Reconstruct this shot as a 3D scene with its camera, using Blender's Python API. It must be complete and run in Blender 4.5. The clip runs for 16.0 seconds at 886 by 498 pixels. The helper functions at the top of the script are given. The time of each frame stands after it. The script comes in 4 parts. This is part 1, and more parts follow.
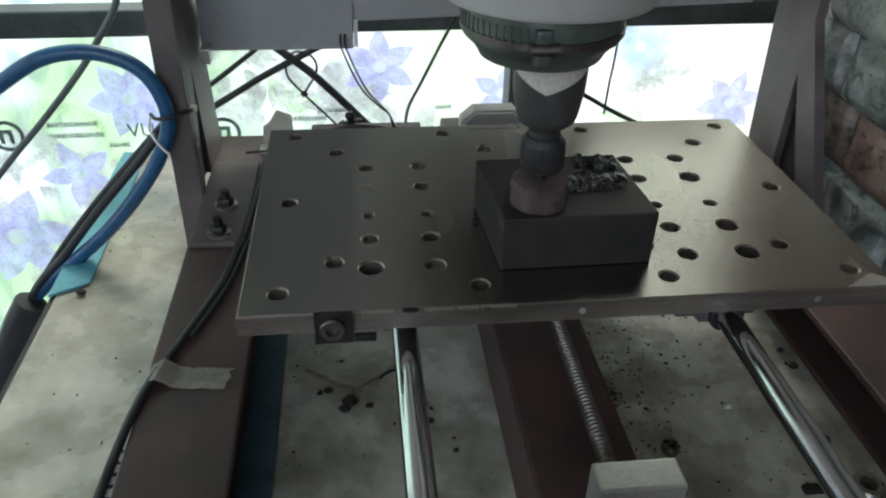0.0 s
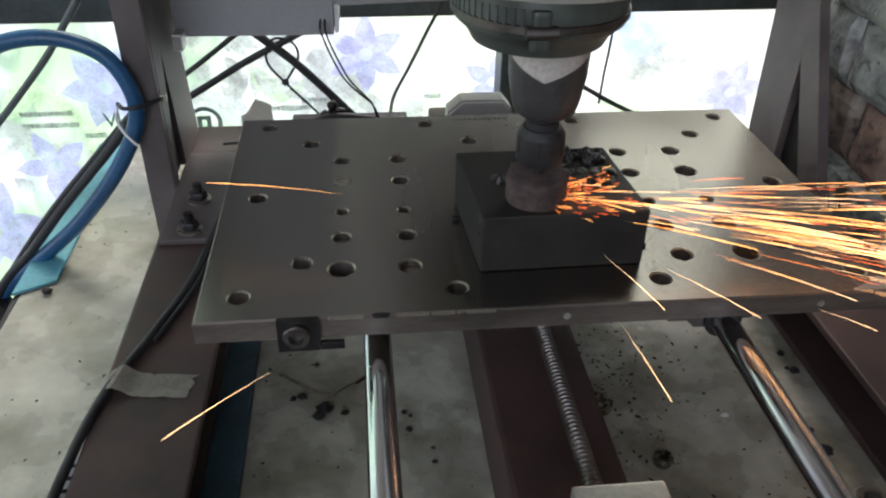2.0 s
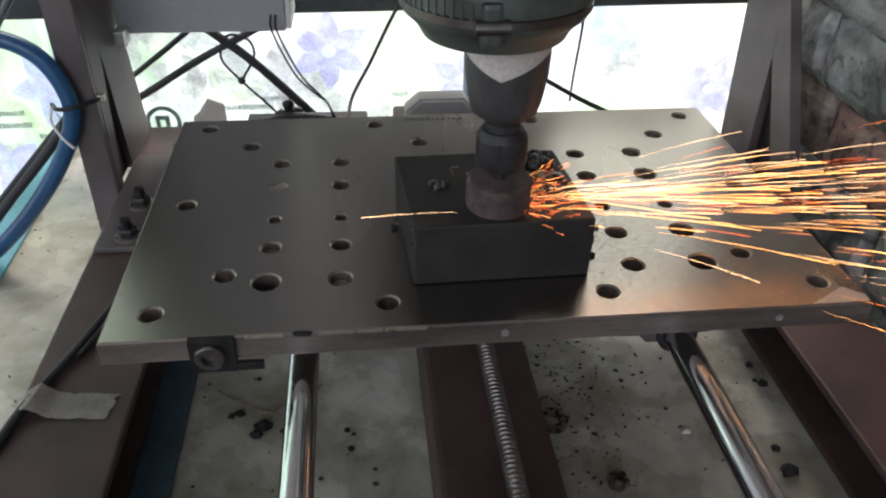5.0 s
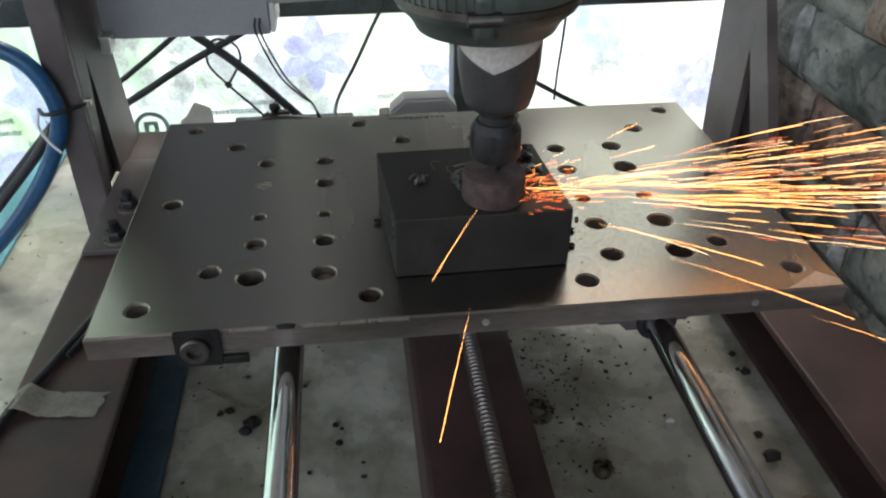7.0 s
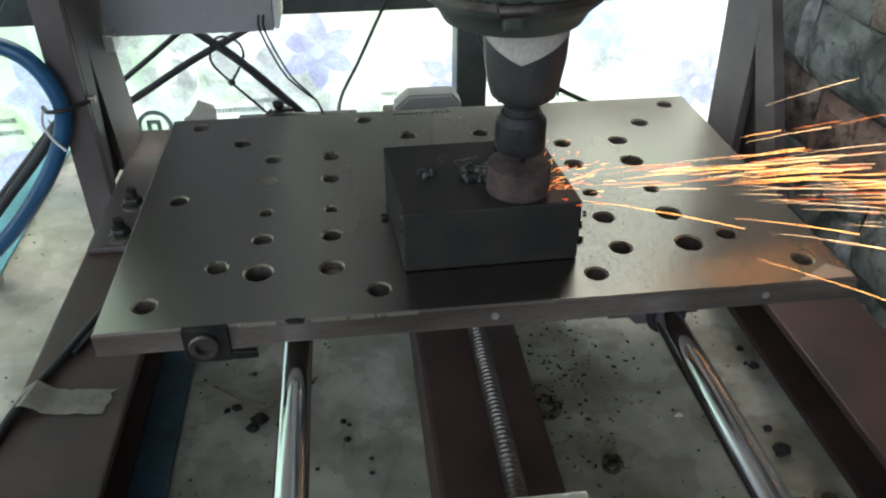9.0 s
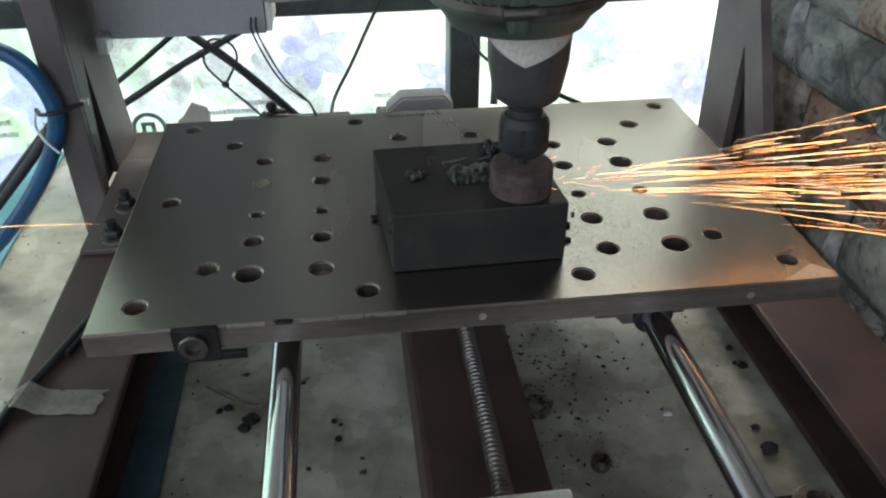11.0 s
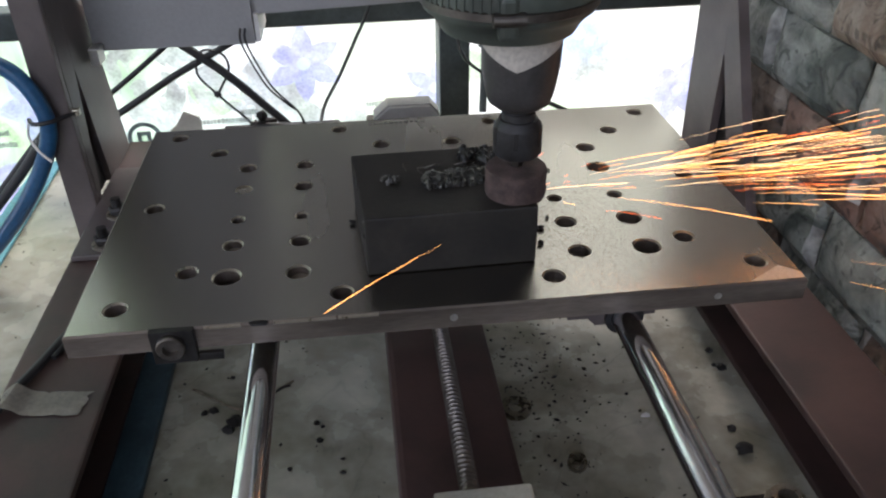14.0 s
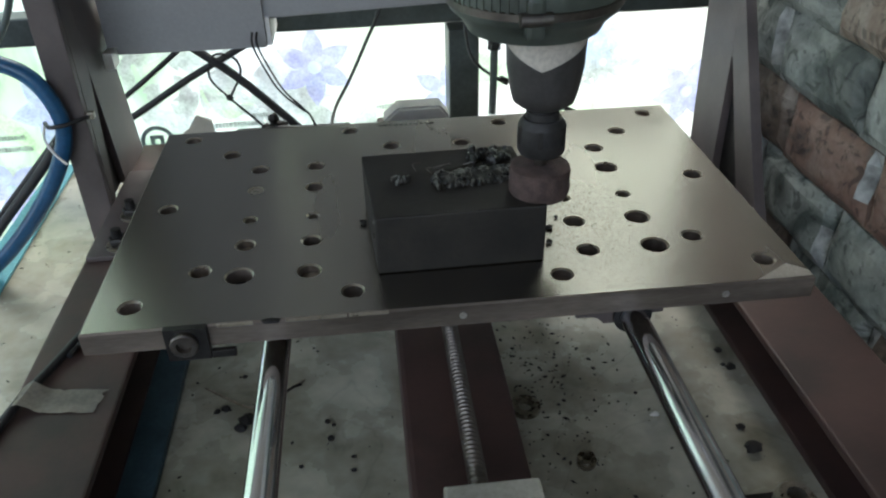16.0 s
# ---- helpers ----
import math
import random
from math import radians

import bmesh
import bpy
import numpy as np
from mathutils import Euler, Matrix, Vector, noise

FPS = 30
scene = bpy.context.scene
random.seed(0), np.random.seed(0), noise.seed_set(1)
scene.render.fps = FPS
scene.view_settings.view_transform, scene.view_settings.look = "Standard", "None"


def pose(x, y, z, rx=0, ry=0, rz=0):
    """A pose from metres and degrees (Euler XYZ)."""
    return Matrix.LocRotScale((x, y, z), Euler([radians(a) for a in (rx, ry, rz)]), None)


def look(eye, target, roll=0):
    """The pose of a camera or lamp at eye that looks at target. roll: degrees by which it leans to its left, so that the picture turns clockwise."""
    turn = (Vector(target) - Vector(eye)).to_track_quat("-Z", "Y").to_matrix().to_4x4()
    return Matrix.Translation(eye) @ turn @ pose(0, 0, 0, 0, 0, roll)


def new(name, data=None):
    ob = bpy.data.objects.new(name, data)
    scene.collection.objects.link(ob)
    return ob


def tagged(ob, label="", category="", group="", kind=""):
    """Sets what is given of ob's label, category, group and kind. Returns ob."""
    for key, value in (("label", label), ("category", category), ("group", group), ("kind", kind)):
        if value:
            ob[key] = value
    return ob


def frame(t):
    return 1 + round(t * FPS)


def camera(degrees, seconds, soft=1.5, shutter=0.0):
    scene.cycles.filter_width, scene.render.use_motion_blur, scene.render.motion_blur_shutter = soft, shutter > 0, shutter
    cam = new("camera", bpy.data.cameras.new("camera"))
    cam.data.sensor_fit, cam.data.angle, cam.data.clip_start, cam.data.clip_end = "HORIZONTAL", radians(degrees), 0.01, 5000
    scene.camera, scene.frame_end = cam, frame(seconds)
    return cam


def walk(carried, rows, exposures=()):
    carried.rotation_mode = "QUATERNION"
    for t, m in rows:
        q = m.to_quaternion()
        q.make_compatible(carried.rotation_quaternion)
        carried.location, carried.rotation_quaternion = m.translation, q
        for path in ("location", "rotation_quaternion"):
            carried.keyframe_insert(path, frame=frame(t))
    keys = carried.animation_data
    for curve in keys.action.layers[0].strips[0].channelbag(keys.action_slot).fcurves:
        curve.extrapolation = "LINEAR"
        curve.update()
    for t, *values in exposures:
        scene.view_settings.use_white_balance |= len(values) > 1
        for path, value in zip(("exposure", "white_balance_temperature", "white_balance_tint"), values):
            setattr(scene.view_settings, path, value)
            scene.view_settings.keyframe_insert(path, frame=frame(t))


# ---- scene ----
cam = camera(59.1, 16.0, soft=2.2)
PATH = [
    (0, (0.063, -0.304, 0.354), (0.262, 1.36, -0.738), 1.4),
    (0.5, (0.065, -0.302, 0.351), (0.26, 1.358, -0.746), 1.4),
    (1, (0.067, -0.298, 0.35), (0.263, 1.358, -0.753), 1.5),
    (1.5, (0.071, -0.291, 0.347), (0.267, 1.361, -0.763), 1.5),
    (2, (0.079, -0.279, 0.343), (0.272, 1.371, -0.771), 1.4),
    (2.5, (0.092, -0.266, 0.334), (0.281, 1.379, -0.787), 1.2),
    (3, (0.099, -0.259, 0.334), (0.29, 1.386, -0.787), 1.2),
    (3.5, (0.099, -0.257, 0.334), (0.293, 1.388, -0.787), 1.2),
    (4, (0.101, -0.256, 0.334), (0.295, 1.389, -0.787), 1.2),
    (4.5, (0.106, -0.256, 0.333), (0.299, 1.388, -0.789), 1.2),
    (5, (0.113, -0.257, 0.335), (0.305, 1.387, -0.787), 1.2),
    (7.5, (0.119, -0.267, 0.332), (0.323, 1.386, -0.776), 0.1),
    (8, (0.119, -0.266, 0.331), (0.322, 1.387, -0.777), 0.0),
    (8.5, (0.118, -0.265, 0.331), (0.322, 1.386, -0.779), 0.1),
    (9, (0.115, -0.266, 0.33), (0.318, 1.386, -0.779), 0.0),
    (11.5, (0.12, -0.272, 0.333), (0.328, 1.381, -0.774), 0.0),
    (12, (0.12, -0.277, 0.334), (0.33, 1.375, -0.774), 0.1),
    (12.5, (0.122, -0.281, 0.334), (0.329, 1.374, -0.771), -0.1),
    (13, (0.125, -0.282, 0.333), (0.329, 1.375, -0.768), -0.1),
    (13.5, (0.131, -0.281, 0.334), (0.33, 1.38, -0.763), -0.4),
    (14, (0.135, -0.28, 0.334), (0.322, 1.388, -0.753), -0.7),
    (14.5, (0.138, -0.284, 0.335), (0.31, 1.391, -0.745), -1.1),
    (15, (0.144, -0.287, 0.337), (0.306, 1.391, -0.739), -1.4),
    (15.5, (0.14, -0.287, 0.333), (0.303, 1.389, -0.746), -1.3),
    (16, (0.135, -0.285, 0.334), (0.296, 1.392, -0.743), -1.3),
]
EXPOSURES = [(0, 0.02, 6500, 10), (1.6, 0.08, 6500, 11), (2.2, 0.16, 6700, 20), (3.5, 0.20, 6600, 17), (5, 0.22, 6700, 21), (7.5, 0.24, 6500, 13), (9, 0.24, 6450, 11),
             (11.5, 0.24, 6450, 11), (12.5, 0.24, 6550, 16), (14.5, 0.24, 6600, 21), (15.2, 0.22, 6500, 15), (15.7, 0.22, 6450, 10), (16, 0.22, 6450, 10)]
walk(cam, [(t, look(eye, target, roll)) for t, eye, target, roll in PATH], EXPOSURES)

# ---- world and light ----
SUN_UP, SUN_ROUND = radians(48), radians(20)
world = bpy.data.worlds.new("sky")
scene.world = world
world.use_nodes = True
wn, wl = world.node_tree.nodes, world.node_tree.links
sky = wn.new("ShaderNodeTexSky")
sky.sky_type, sky.sun_disc = "NISHITA", False
sky.sun_elevation, sky.sun_rotation = SUN_UP, SUN_ROUND
sky.air_density, sky.dust_density = 1.0, 3.0
wl.new(sky.outputs[0], wn["Background"].inputs[0])
wn["Background"].inputs[1].default_value = 0.46
sun = new("sun", bpy.data.lights.new("sun", "SUN"))
sun.data.energy, sun.data.angle, sun.data.color = 1.8, radians(20), (1.0, 0.97, 0.92)
sun.matrix_world = look((0.3, 3.0, 3.4), (0.1, 0.4, 0.0))
# fill lamp added in an unseen opening behind the camera
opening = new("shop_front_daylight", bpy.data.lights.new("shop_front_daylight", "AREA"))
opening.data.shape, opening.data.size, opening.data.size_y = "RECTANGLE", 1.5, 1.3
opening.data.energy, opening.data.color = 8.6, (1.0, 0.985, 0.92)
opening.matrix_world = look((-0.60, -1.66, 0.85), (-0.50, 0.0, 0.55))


# fill lamp added in an unseen opening in the left wall
left_opening = new("doorway_daylight", bpy.data.lights.new("doorway_daylight", "AREA"))
left_opening.data.shape, left_opening.data.size, left_opening.data.size_y = "RECTANGLE", 0.9, 1.5
left_opening.data.energy, left_opening.data.color = 4.0, (0.97, 1.0, 0.96)
left_opening.matrix_world = look((-1.59, -0.25, 0.55), (0.0, -0.1, 0.2))


# ---- materials ----
def material(name, base, rough=0.6, metal=0.0, vary=0.25, scale=60.0, grain=400.0, bump=0.15, tint=None, stretch=(1, 1, 1), coat=0.0, speck=0.35,
             translucent=0.0, island=0.0, veins=0.0, sheen=0.12):
    """A surface with stains at one scale, grain at a finer one, and relief."""
    m = bpy.data.materials.new(name)
    m.use_nodes = True
    n, l = m.node_tree.nodes, m.node_tree.links
    b = n["Principled BSDF"]
    co = n.new("ShaderNodeTexCoord")
    mp = n.new("ShaderNodeMapping")
    mp.inputs["Scale"].default_value = stretch
    l.new(co.outputs["Object"], mp.inputs[0])
    big, fine = n.new("ShaderNodeTexNoise"), n.new("ShaderNodeTexNoise")
    for node, sc, det in ((big, scale, 5.0), (fine, grain, 3.0)):
        node.inputs["Scale"].default_value, node.inputs["Detail"].default_value = sc, det
        l.new(mp.outputs[0], node.inputs["Vector"])
    ramp = n.new("ShaderNodeValToRGB")
    dark = tint or tuple(c * (1 - 1.6 * vary) for c in base)
    light = tuple(min(1.0, c * (1 + vary)) for c in base)
    ramp.color_ramp.elements[0].position, ramp.color_ramp.elements[0].color = 0.33, (*[max(0, c) for c in dark], 1)
    ramp.color_ramp.elements[1].position, ramp.color_ramp.elements[1].color = 0.67, (*light, 1)
    l.new(big.outputs["Fac"], ramp.inputs[0])
    mix = n.new("ShaderNodeMix")
    mix.data_type, mix.blend_type = "RGBA", "OVERLAY"
    mix.inputs["Factor"].default_value = speck
    l.new(ramp.outputs[0], mix.inputs["A"])
    l.new(fine.outputs["Fac"], mix.inputs["B"])
    out = mix.outputs["Result"]
    if veins:
        crack, edge, dk = n.new("ShaderNodeTexNoise"), n.new("ShaderNodeValToRGB"), n.new("ShaderNodeMix")
        crack.inputs["Scale"].default_value, crack.inputs["Detail"].default_value, crack.inputs["Distortion"].default_value = 11.0, 6.0, 0.8
        l.new(co.outputs["Object"], crack.inputs["Vector"])
        edge.color_ramp.elements[0].position, edge.color_ramp.elements[0].color = 0.485, (1, 1, 1, 1)
        edge.color_ramp.elements[1].position, edge.color_ramp.elements[1].color = 0.515, (1, 1, 1, 1)
        mid = edge.color_ramp.elements.new(0.5)
        mid.color = (1 - veins, 1 - veins, 1 - veins, 1)
        l.new(crack.outputs["Fac"], edge.inputs[0])
        dk.data_type, dk.blend_type = "RGBA", "MULTIPLY"
        dk.inputs["Factor"].default_value = 1.0
        l.new(out, dk.inputs["A"])
        l.new(edge.outputs[0], dk.inputs["B"])
        out = dk.outputs["Result"]
    if island:
        info = n.new("ShaderNodeObjectInfo")
        hsv = n.new("ShaderNodeHueSaturation")
        mr = n.new("ShaderNodeMapRange")
        mr.inputs["To Min"].default_value, mr.inputs["To Max"].default_value = 1 - island, 1 + island
        l.new(info.outputs["Random"], mr.inputs["Value"])
        l.new(mr.outputs[0], hsv.inputs["Value"])
        l.new(out, hsv.inputs["Color"])
        out = hsv.outputs[0]
    l.new(out, b.inputs["Base Color"])
    rr = n.new("ShaderNodeMapRange")
    rr.inputs["To Min"].default_value, rr.inputs["To Max"].default_value = max(0.03, rough - sheen), min(1, rough + sheen)
    l.new(big.outputs["Fac"], rr.inputs["Value"])
    l.new(rr.outputs[0], b.inputs["Roughness"])
    b.inputs["Metallic"].default_value = metal
    b.inputs["Coat Weight"].default_value = coat
    if bump:
        bp = n.new("ShaderNodeBump")
        bp.inputs["Strength"].default_value, bp.inputs["Distance"].default_value = bump, 0.001
        l.new(fine.outputs["Fac"], bp.inputs["Height"])
        l.new(bp.outputs[0], b.inputs["Normal"])
    if translucent:
        tr, mx = n.new("ShaderNodeBsdfTranslucent"), n.new("ShaderNodeMixShader")
        l.new(out, tr.inputs["Color"])
        mx.inputs[0].default_value = translucent
        l.new(b.outputs[0], mx.inputs[1])
        l.new(tr.outputs[0], mx.inputs[2])
        l.new(mx.outputs[0], n["Material Output"].inputs[0])
    return m


def glowing(name, colour, strength):
    m = bpy.data.materials.new(name)
    m.use_nodes = True
    b = m.node_tree.nodes["Principled BSDF"]
    b.inputs["Base Color"].default_value = (*colour, 1)
    b.inputs["Emission Color"].default_value = (*colour, 1)
    b.inputs["Emission Strength"].default_value = strength
    return m


PLATE = material("ground_steel", (0.325, 0.304, 0.272), 0.26, 1.0, 0.035, 9, 700, 0.06, stretch=(2.2, 0.5, 1), speck=0.16, sheen=0.05)
EDGE = material("sawn_steel_edge", (0.20, 0.168, 0.142), 0.5, 0.7, 0.25, 40, 500, 0.15, stretch=(0.3, 1, 2))
CHROME = material("chromed_steel", (0.74, 0.76, 0.80), 0.11, 1.0, 0.05, 30, 300, 0.0)
SCREW = material("screw_steel", (0.17, 0.155, 0.14), 0.42, 1.0, 0.15, 80, 400, 0.05)
BRIGHT = material("bright_aluminium", (0.62, 0.61, 0.57), 0.38, 0.9, 0.08, 30, 600, 0.05)
NICKEL = material("nickel_plate", (0.36, 0.33, 0.27), 0.30, 0.85, 0.1, 200, 900, 0.05)
ZINC = material("dull_zinc", (0.24, 0.215, 0.165), 0.28, 0.9, 0.12, 250, 900, 0.05)
DARKSTEEL = material("blackened_steel", (0.035, 0.033, 0.032), 0.5, 0.6, 0.3, 90, 500, 0.1)
BLOCKM = material("mill_scale_steel", (0.017, 0.0145, 0.0115), 0.62, 0.0, 0.4, 45, 300, 0.2)
SLAG = material("weld_slag", (0.10, 0.098, 0.092), 0.36, 0.7, 0.5, 350, 900, 0.4)
OXIDE = material("weld_oxide", (0.040, 0.041, 0.040), 0.32, 0.5, 0.6, 180, 500, 0.6)
MAROON = material("maroon_paint", (0.072, 0.039, 0.033), 0.58, 0.0, 0.25, 22, 350, 0.12, tint=(0.043, 0.026, 0.023), speck=0.1)
COLPAINT = material("grey_maroon_paint", (0.105, 0.085, 0.082), 0.5, 0.0, 0.2, 25, 350, 0.12, speck=0.1)
REFLECTGREY = material("reflected_plate_grey", (0.38, 0.37, 0.355), 0.5, 0.0, 0.1, 14, 400, 0.05, speck=0.1)
BLUEPAINT = material("blue_flange_paint", (0.042, 0.088, 0.112), 0.55, 0.0, 0.25, 40, 350, 0.1)
BENCH = material("worn_stone_benchtop", (0.44, 0.43, 0.355), 0.27, 0.0, 0.18, 19, 110, 0.04, tint=(0.21, 0.20, 0.15), speck=0.22, veins=0.14)
FLANGE = material("dark_green_casting", (0.085, 0.10, 0.085), 0.42, 0.2, 0.3, 40, 400, 0.1, speck=0.1)
BODY = material("light_grey_housing", (0.42, 0.41, 0.38), 0.45, 0.0, 0.08, 18, 400, 0.05, speck=0.1)
PAPER = material("masking_paper", (0.50, 0.46, 0.40), 0.85, 0.0, 0.08, 50, 500, 0.1)
TAPE = material("masking_tape", (0.55, 0.52, 0.44), 0.8, 0.0, 0.15, 60, 500, 0.2, translucent=0.2)
NOSE = material("dark_nose_plastic", (0.05, 0.047, 0.045), 0.42, 0.0, 0.2, 60, 500, 0.05)
NUT = material("collet_black_oxide", (0.035, 0.034, 0.034), 0.52, 0.3, 0.25, 120, 600, 0.05)
STONE = material("grinding_stone", (0.078, 0.052, 0.046), 0.9, 0.0, 0.25, 160, 900, 0.5)
BOXM = material("grey_cover_paint", (0.33, 0.33, 0.33), 0.5, 0.0, 0.06, 12, 400, 0.05, speck=0.1)
CARD = material("white_thin_card", (0.62, 0.60, 0.53), 0.6, 0.0, 0.08, 60, 400, 0.03, speck=0.1, translucent=0.25)
FAINT = material("faint_print", (0.50, 0.55, 0.55), 0.5, 0.0, 0.2, 200, 700, 0.0, translucent=0.8)
WHITE = material("white_plastic", (0.75, 0.74, 0.72), 0.5, 0.0, 0.06, 30, 400, 0.03)
RUBBER = material("black_rubber", (0.022, 0.022, 0.024), 0.5, 0.0, 0.2, 60, 500, 0.08)
GREYCABLE = material("grey_green_cable", (0.10, 0.12, 0.115), 0.5, 0.0, 0.15, 60, 500, 0.05)
HOSE = material("blue_air_hose", (0.012, 0.085, 0.19), 0.40, 0.0, 0.15, 30, 300, 0.03, coat=0.08)
TEAL = material("teal_plastic_strip", (0.09, 0.33, 0.40), 0.45, 0.0, 0.1, 30, 300, 0.05)
BAR = material("dark_window_frame", (0.06, 0.075, 0.075), 0.45, 0.2, 0.2, 30, 300, 0.05)
PLASTER = material("dim_plaster", (0.45, 0.43, 0.40), 0.9, 0.0, 0.1, 6, 120, 0.2)
FLOORM = material("concrete_floor", (0.25, 0.24, 0.23), 0.85, 0.0, 0.2, 5, 90, 0.2)
DUST = material("brown_grinding_dust", (0.15, 0.115, 0.085), 0.8, 0.2, 0.4, 300, 900, 0.3)
CRUMB = material("iron_swarf", (0.018, 0.017, 0.016), 0.6, 0.3, 0.3, 300, 900, 0.3)
WIREM = material("bent_tin_wire", (0.35, 0.30, 0.24), 0.4, 0.9, 0.2, 200, 900, 0.05)
MORTAR = material("dark_joint", (0.055, 0.055, 0.052), 0.95, 0.0, 0.3, 60, 400, 0.3)
def split_stone(name, dark, mid, pale):
    """Split stone face: broad blotches, sharp dark pits and a chalky bloom."""
    m = bpy.data.materials.new(name)
    m.use_nodes = True
    n, l = m.node_tree.nodes, m.node_tree.links
    b = n["Principled BSDF"]
    co, info, off = n.new("ShaderNodeTexCoord"), n.new("ShaderNodeObjectInfo"), n.new("ShaderNodeVectorMath")
    off.operation = "ADD"
    l.new(co.outputs["Object"], off.inputs[0])
    l.new(info.outputs["Random"], off.inputs[1])
    def cloud(scale, detail, warp):
        t = n.new("ShaderNodeTexNoise")
        t.inputs["Scale"].default_value, t.inputs["Detail"].default_value, t.inputs["Distortion"].default_value = scale, detail, warp
        l.new(off.outputs[0], t.inputs["Vector"])
        return t
    big, pits, fine = cloud(26, 3, 1.1), cloud(58, 4, 2.2), cloud(260, 4, 0.0)
    ramp = n.new("ShaderNodeValToRGB")
    for e, (at, c) in zip(ramp.color_ramp.elements, ((0.36, dark), (0.64, pale))):
        e.position, e.color = at, (*c, 1)
    e = ramp.color_ramp.elements.new(0.47)
    e.color = (*mid, 1)
    l.new(big.outputs["Fac"], ramp.inputs[0])
    pit = n.new("ShaderNodeValToRGB")
    pit.color_ramp.elements[0].position, pit.color_ramp.elements[0].color = 0.36, (0.30, 0.32, 0.31, 1)
    pit.color_ramp.elements[1].position, pit.color_ramp.elements[1].color = 0.45, (1, 1, 1, 1)
    l.new(pits.outputs["Fac"], pit.inputs[0])
    mul = n.new("ShaderNodeMix")
    mul.data_type, mul.blend_type = "RGBA", "MULTIPLY"
    mul.inputs["Factor"].default_value = 0.75
    l.new(ramp.outputs[0], mul.inputs["A"])
    l.new(pit.outputs[0], mul.inputs["B"])
    grain = n.new("ShaderNodeMix")
    grain.data_type, grain.blend_type = "RGBA", "OVERLAY"
    grain.inputs["Factor"].default_value = 0.3
    l.new(mul.outputs["Result"], grain.inputs["A"])
    l.new(fine.outputs["Fac"], grain.inputs["B"])
    hsv, mr = n.new("ShaderNodeHueSaturation"), n.new("ShaderNodeMapRange")
    mr.inputs["To Min"].default_value, mr.inputs["To Max"].default_value = 0.75, 1.25
    l.new(info.outputs["Random"], mr.inputs["Value"])
    l.new(mr.outputs[0], hsv.inputs["Value"])
    l.new(grain.outputs["Result"], hsv.inputs["Color"])
    l.new(hsv.outputs[0], b.inputs["Base Color"])
    b.inputs["Roughness"].default_value = 0.62
    bp = n.new("ShaderNodeBump")
    bp.inputs["Strength"].default_value, bp.inputs["Distance"].default_value = 0.7, 0.002
    l.new(pits.outputs["Fac"], bp.inputs["Height"])
    l.new(bp.outputs[0], b.inputs["Normal"])
    return m


BRICKS = [split_stone("grey_split_stone", (0.08, 0.10, 0.092), (0.19, 0.215, 0.195), (0.34, 0.37, 0.34)),
          split_stone("brown_split_stone", (0.10, 0.082, 0.066), (0.21, 0.16, 0.125), (0.31, 0.27, 0.225)),
          split_stone("red_split_stone", (0.10, 0.080, 0.066), (0.23, 0.14, 0.105), (0.30, 0.215, 0.17))]
STONEEDGE = material("pale_stone_edge", (0.46, 0.48, 0.46), 0.8, 0.0, 0.4, 50, 300, 0.4)
HOT = [glowing("yellow_hot_iron", (1.0, 0.42, 0.11), 7.0), glowing("orange_hot_iron", (1.0, 0.24, 0.045), 5.5),
       glowing("red_hot_iron", (1.0, 0.13, 0.02), 4.5), glowing("white_hot_iron", (1.0, 0.62, 0.30), 7.0)]


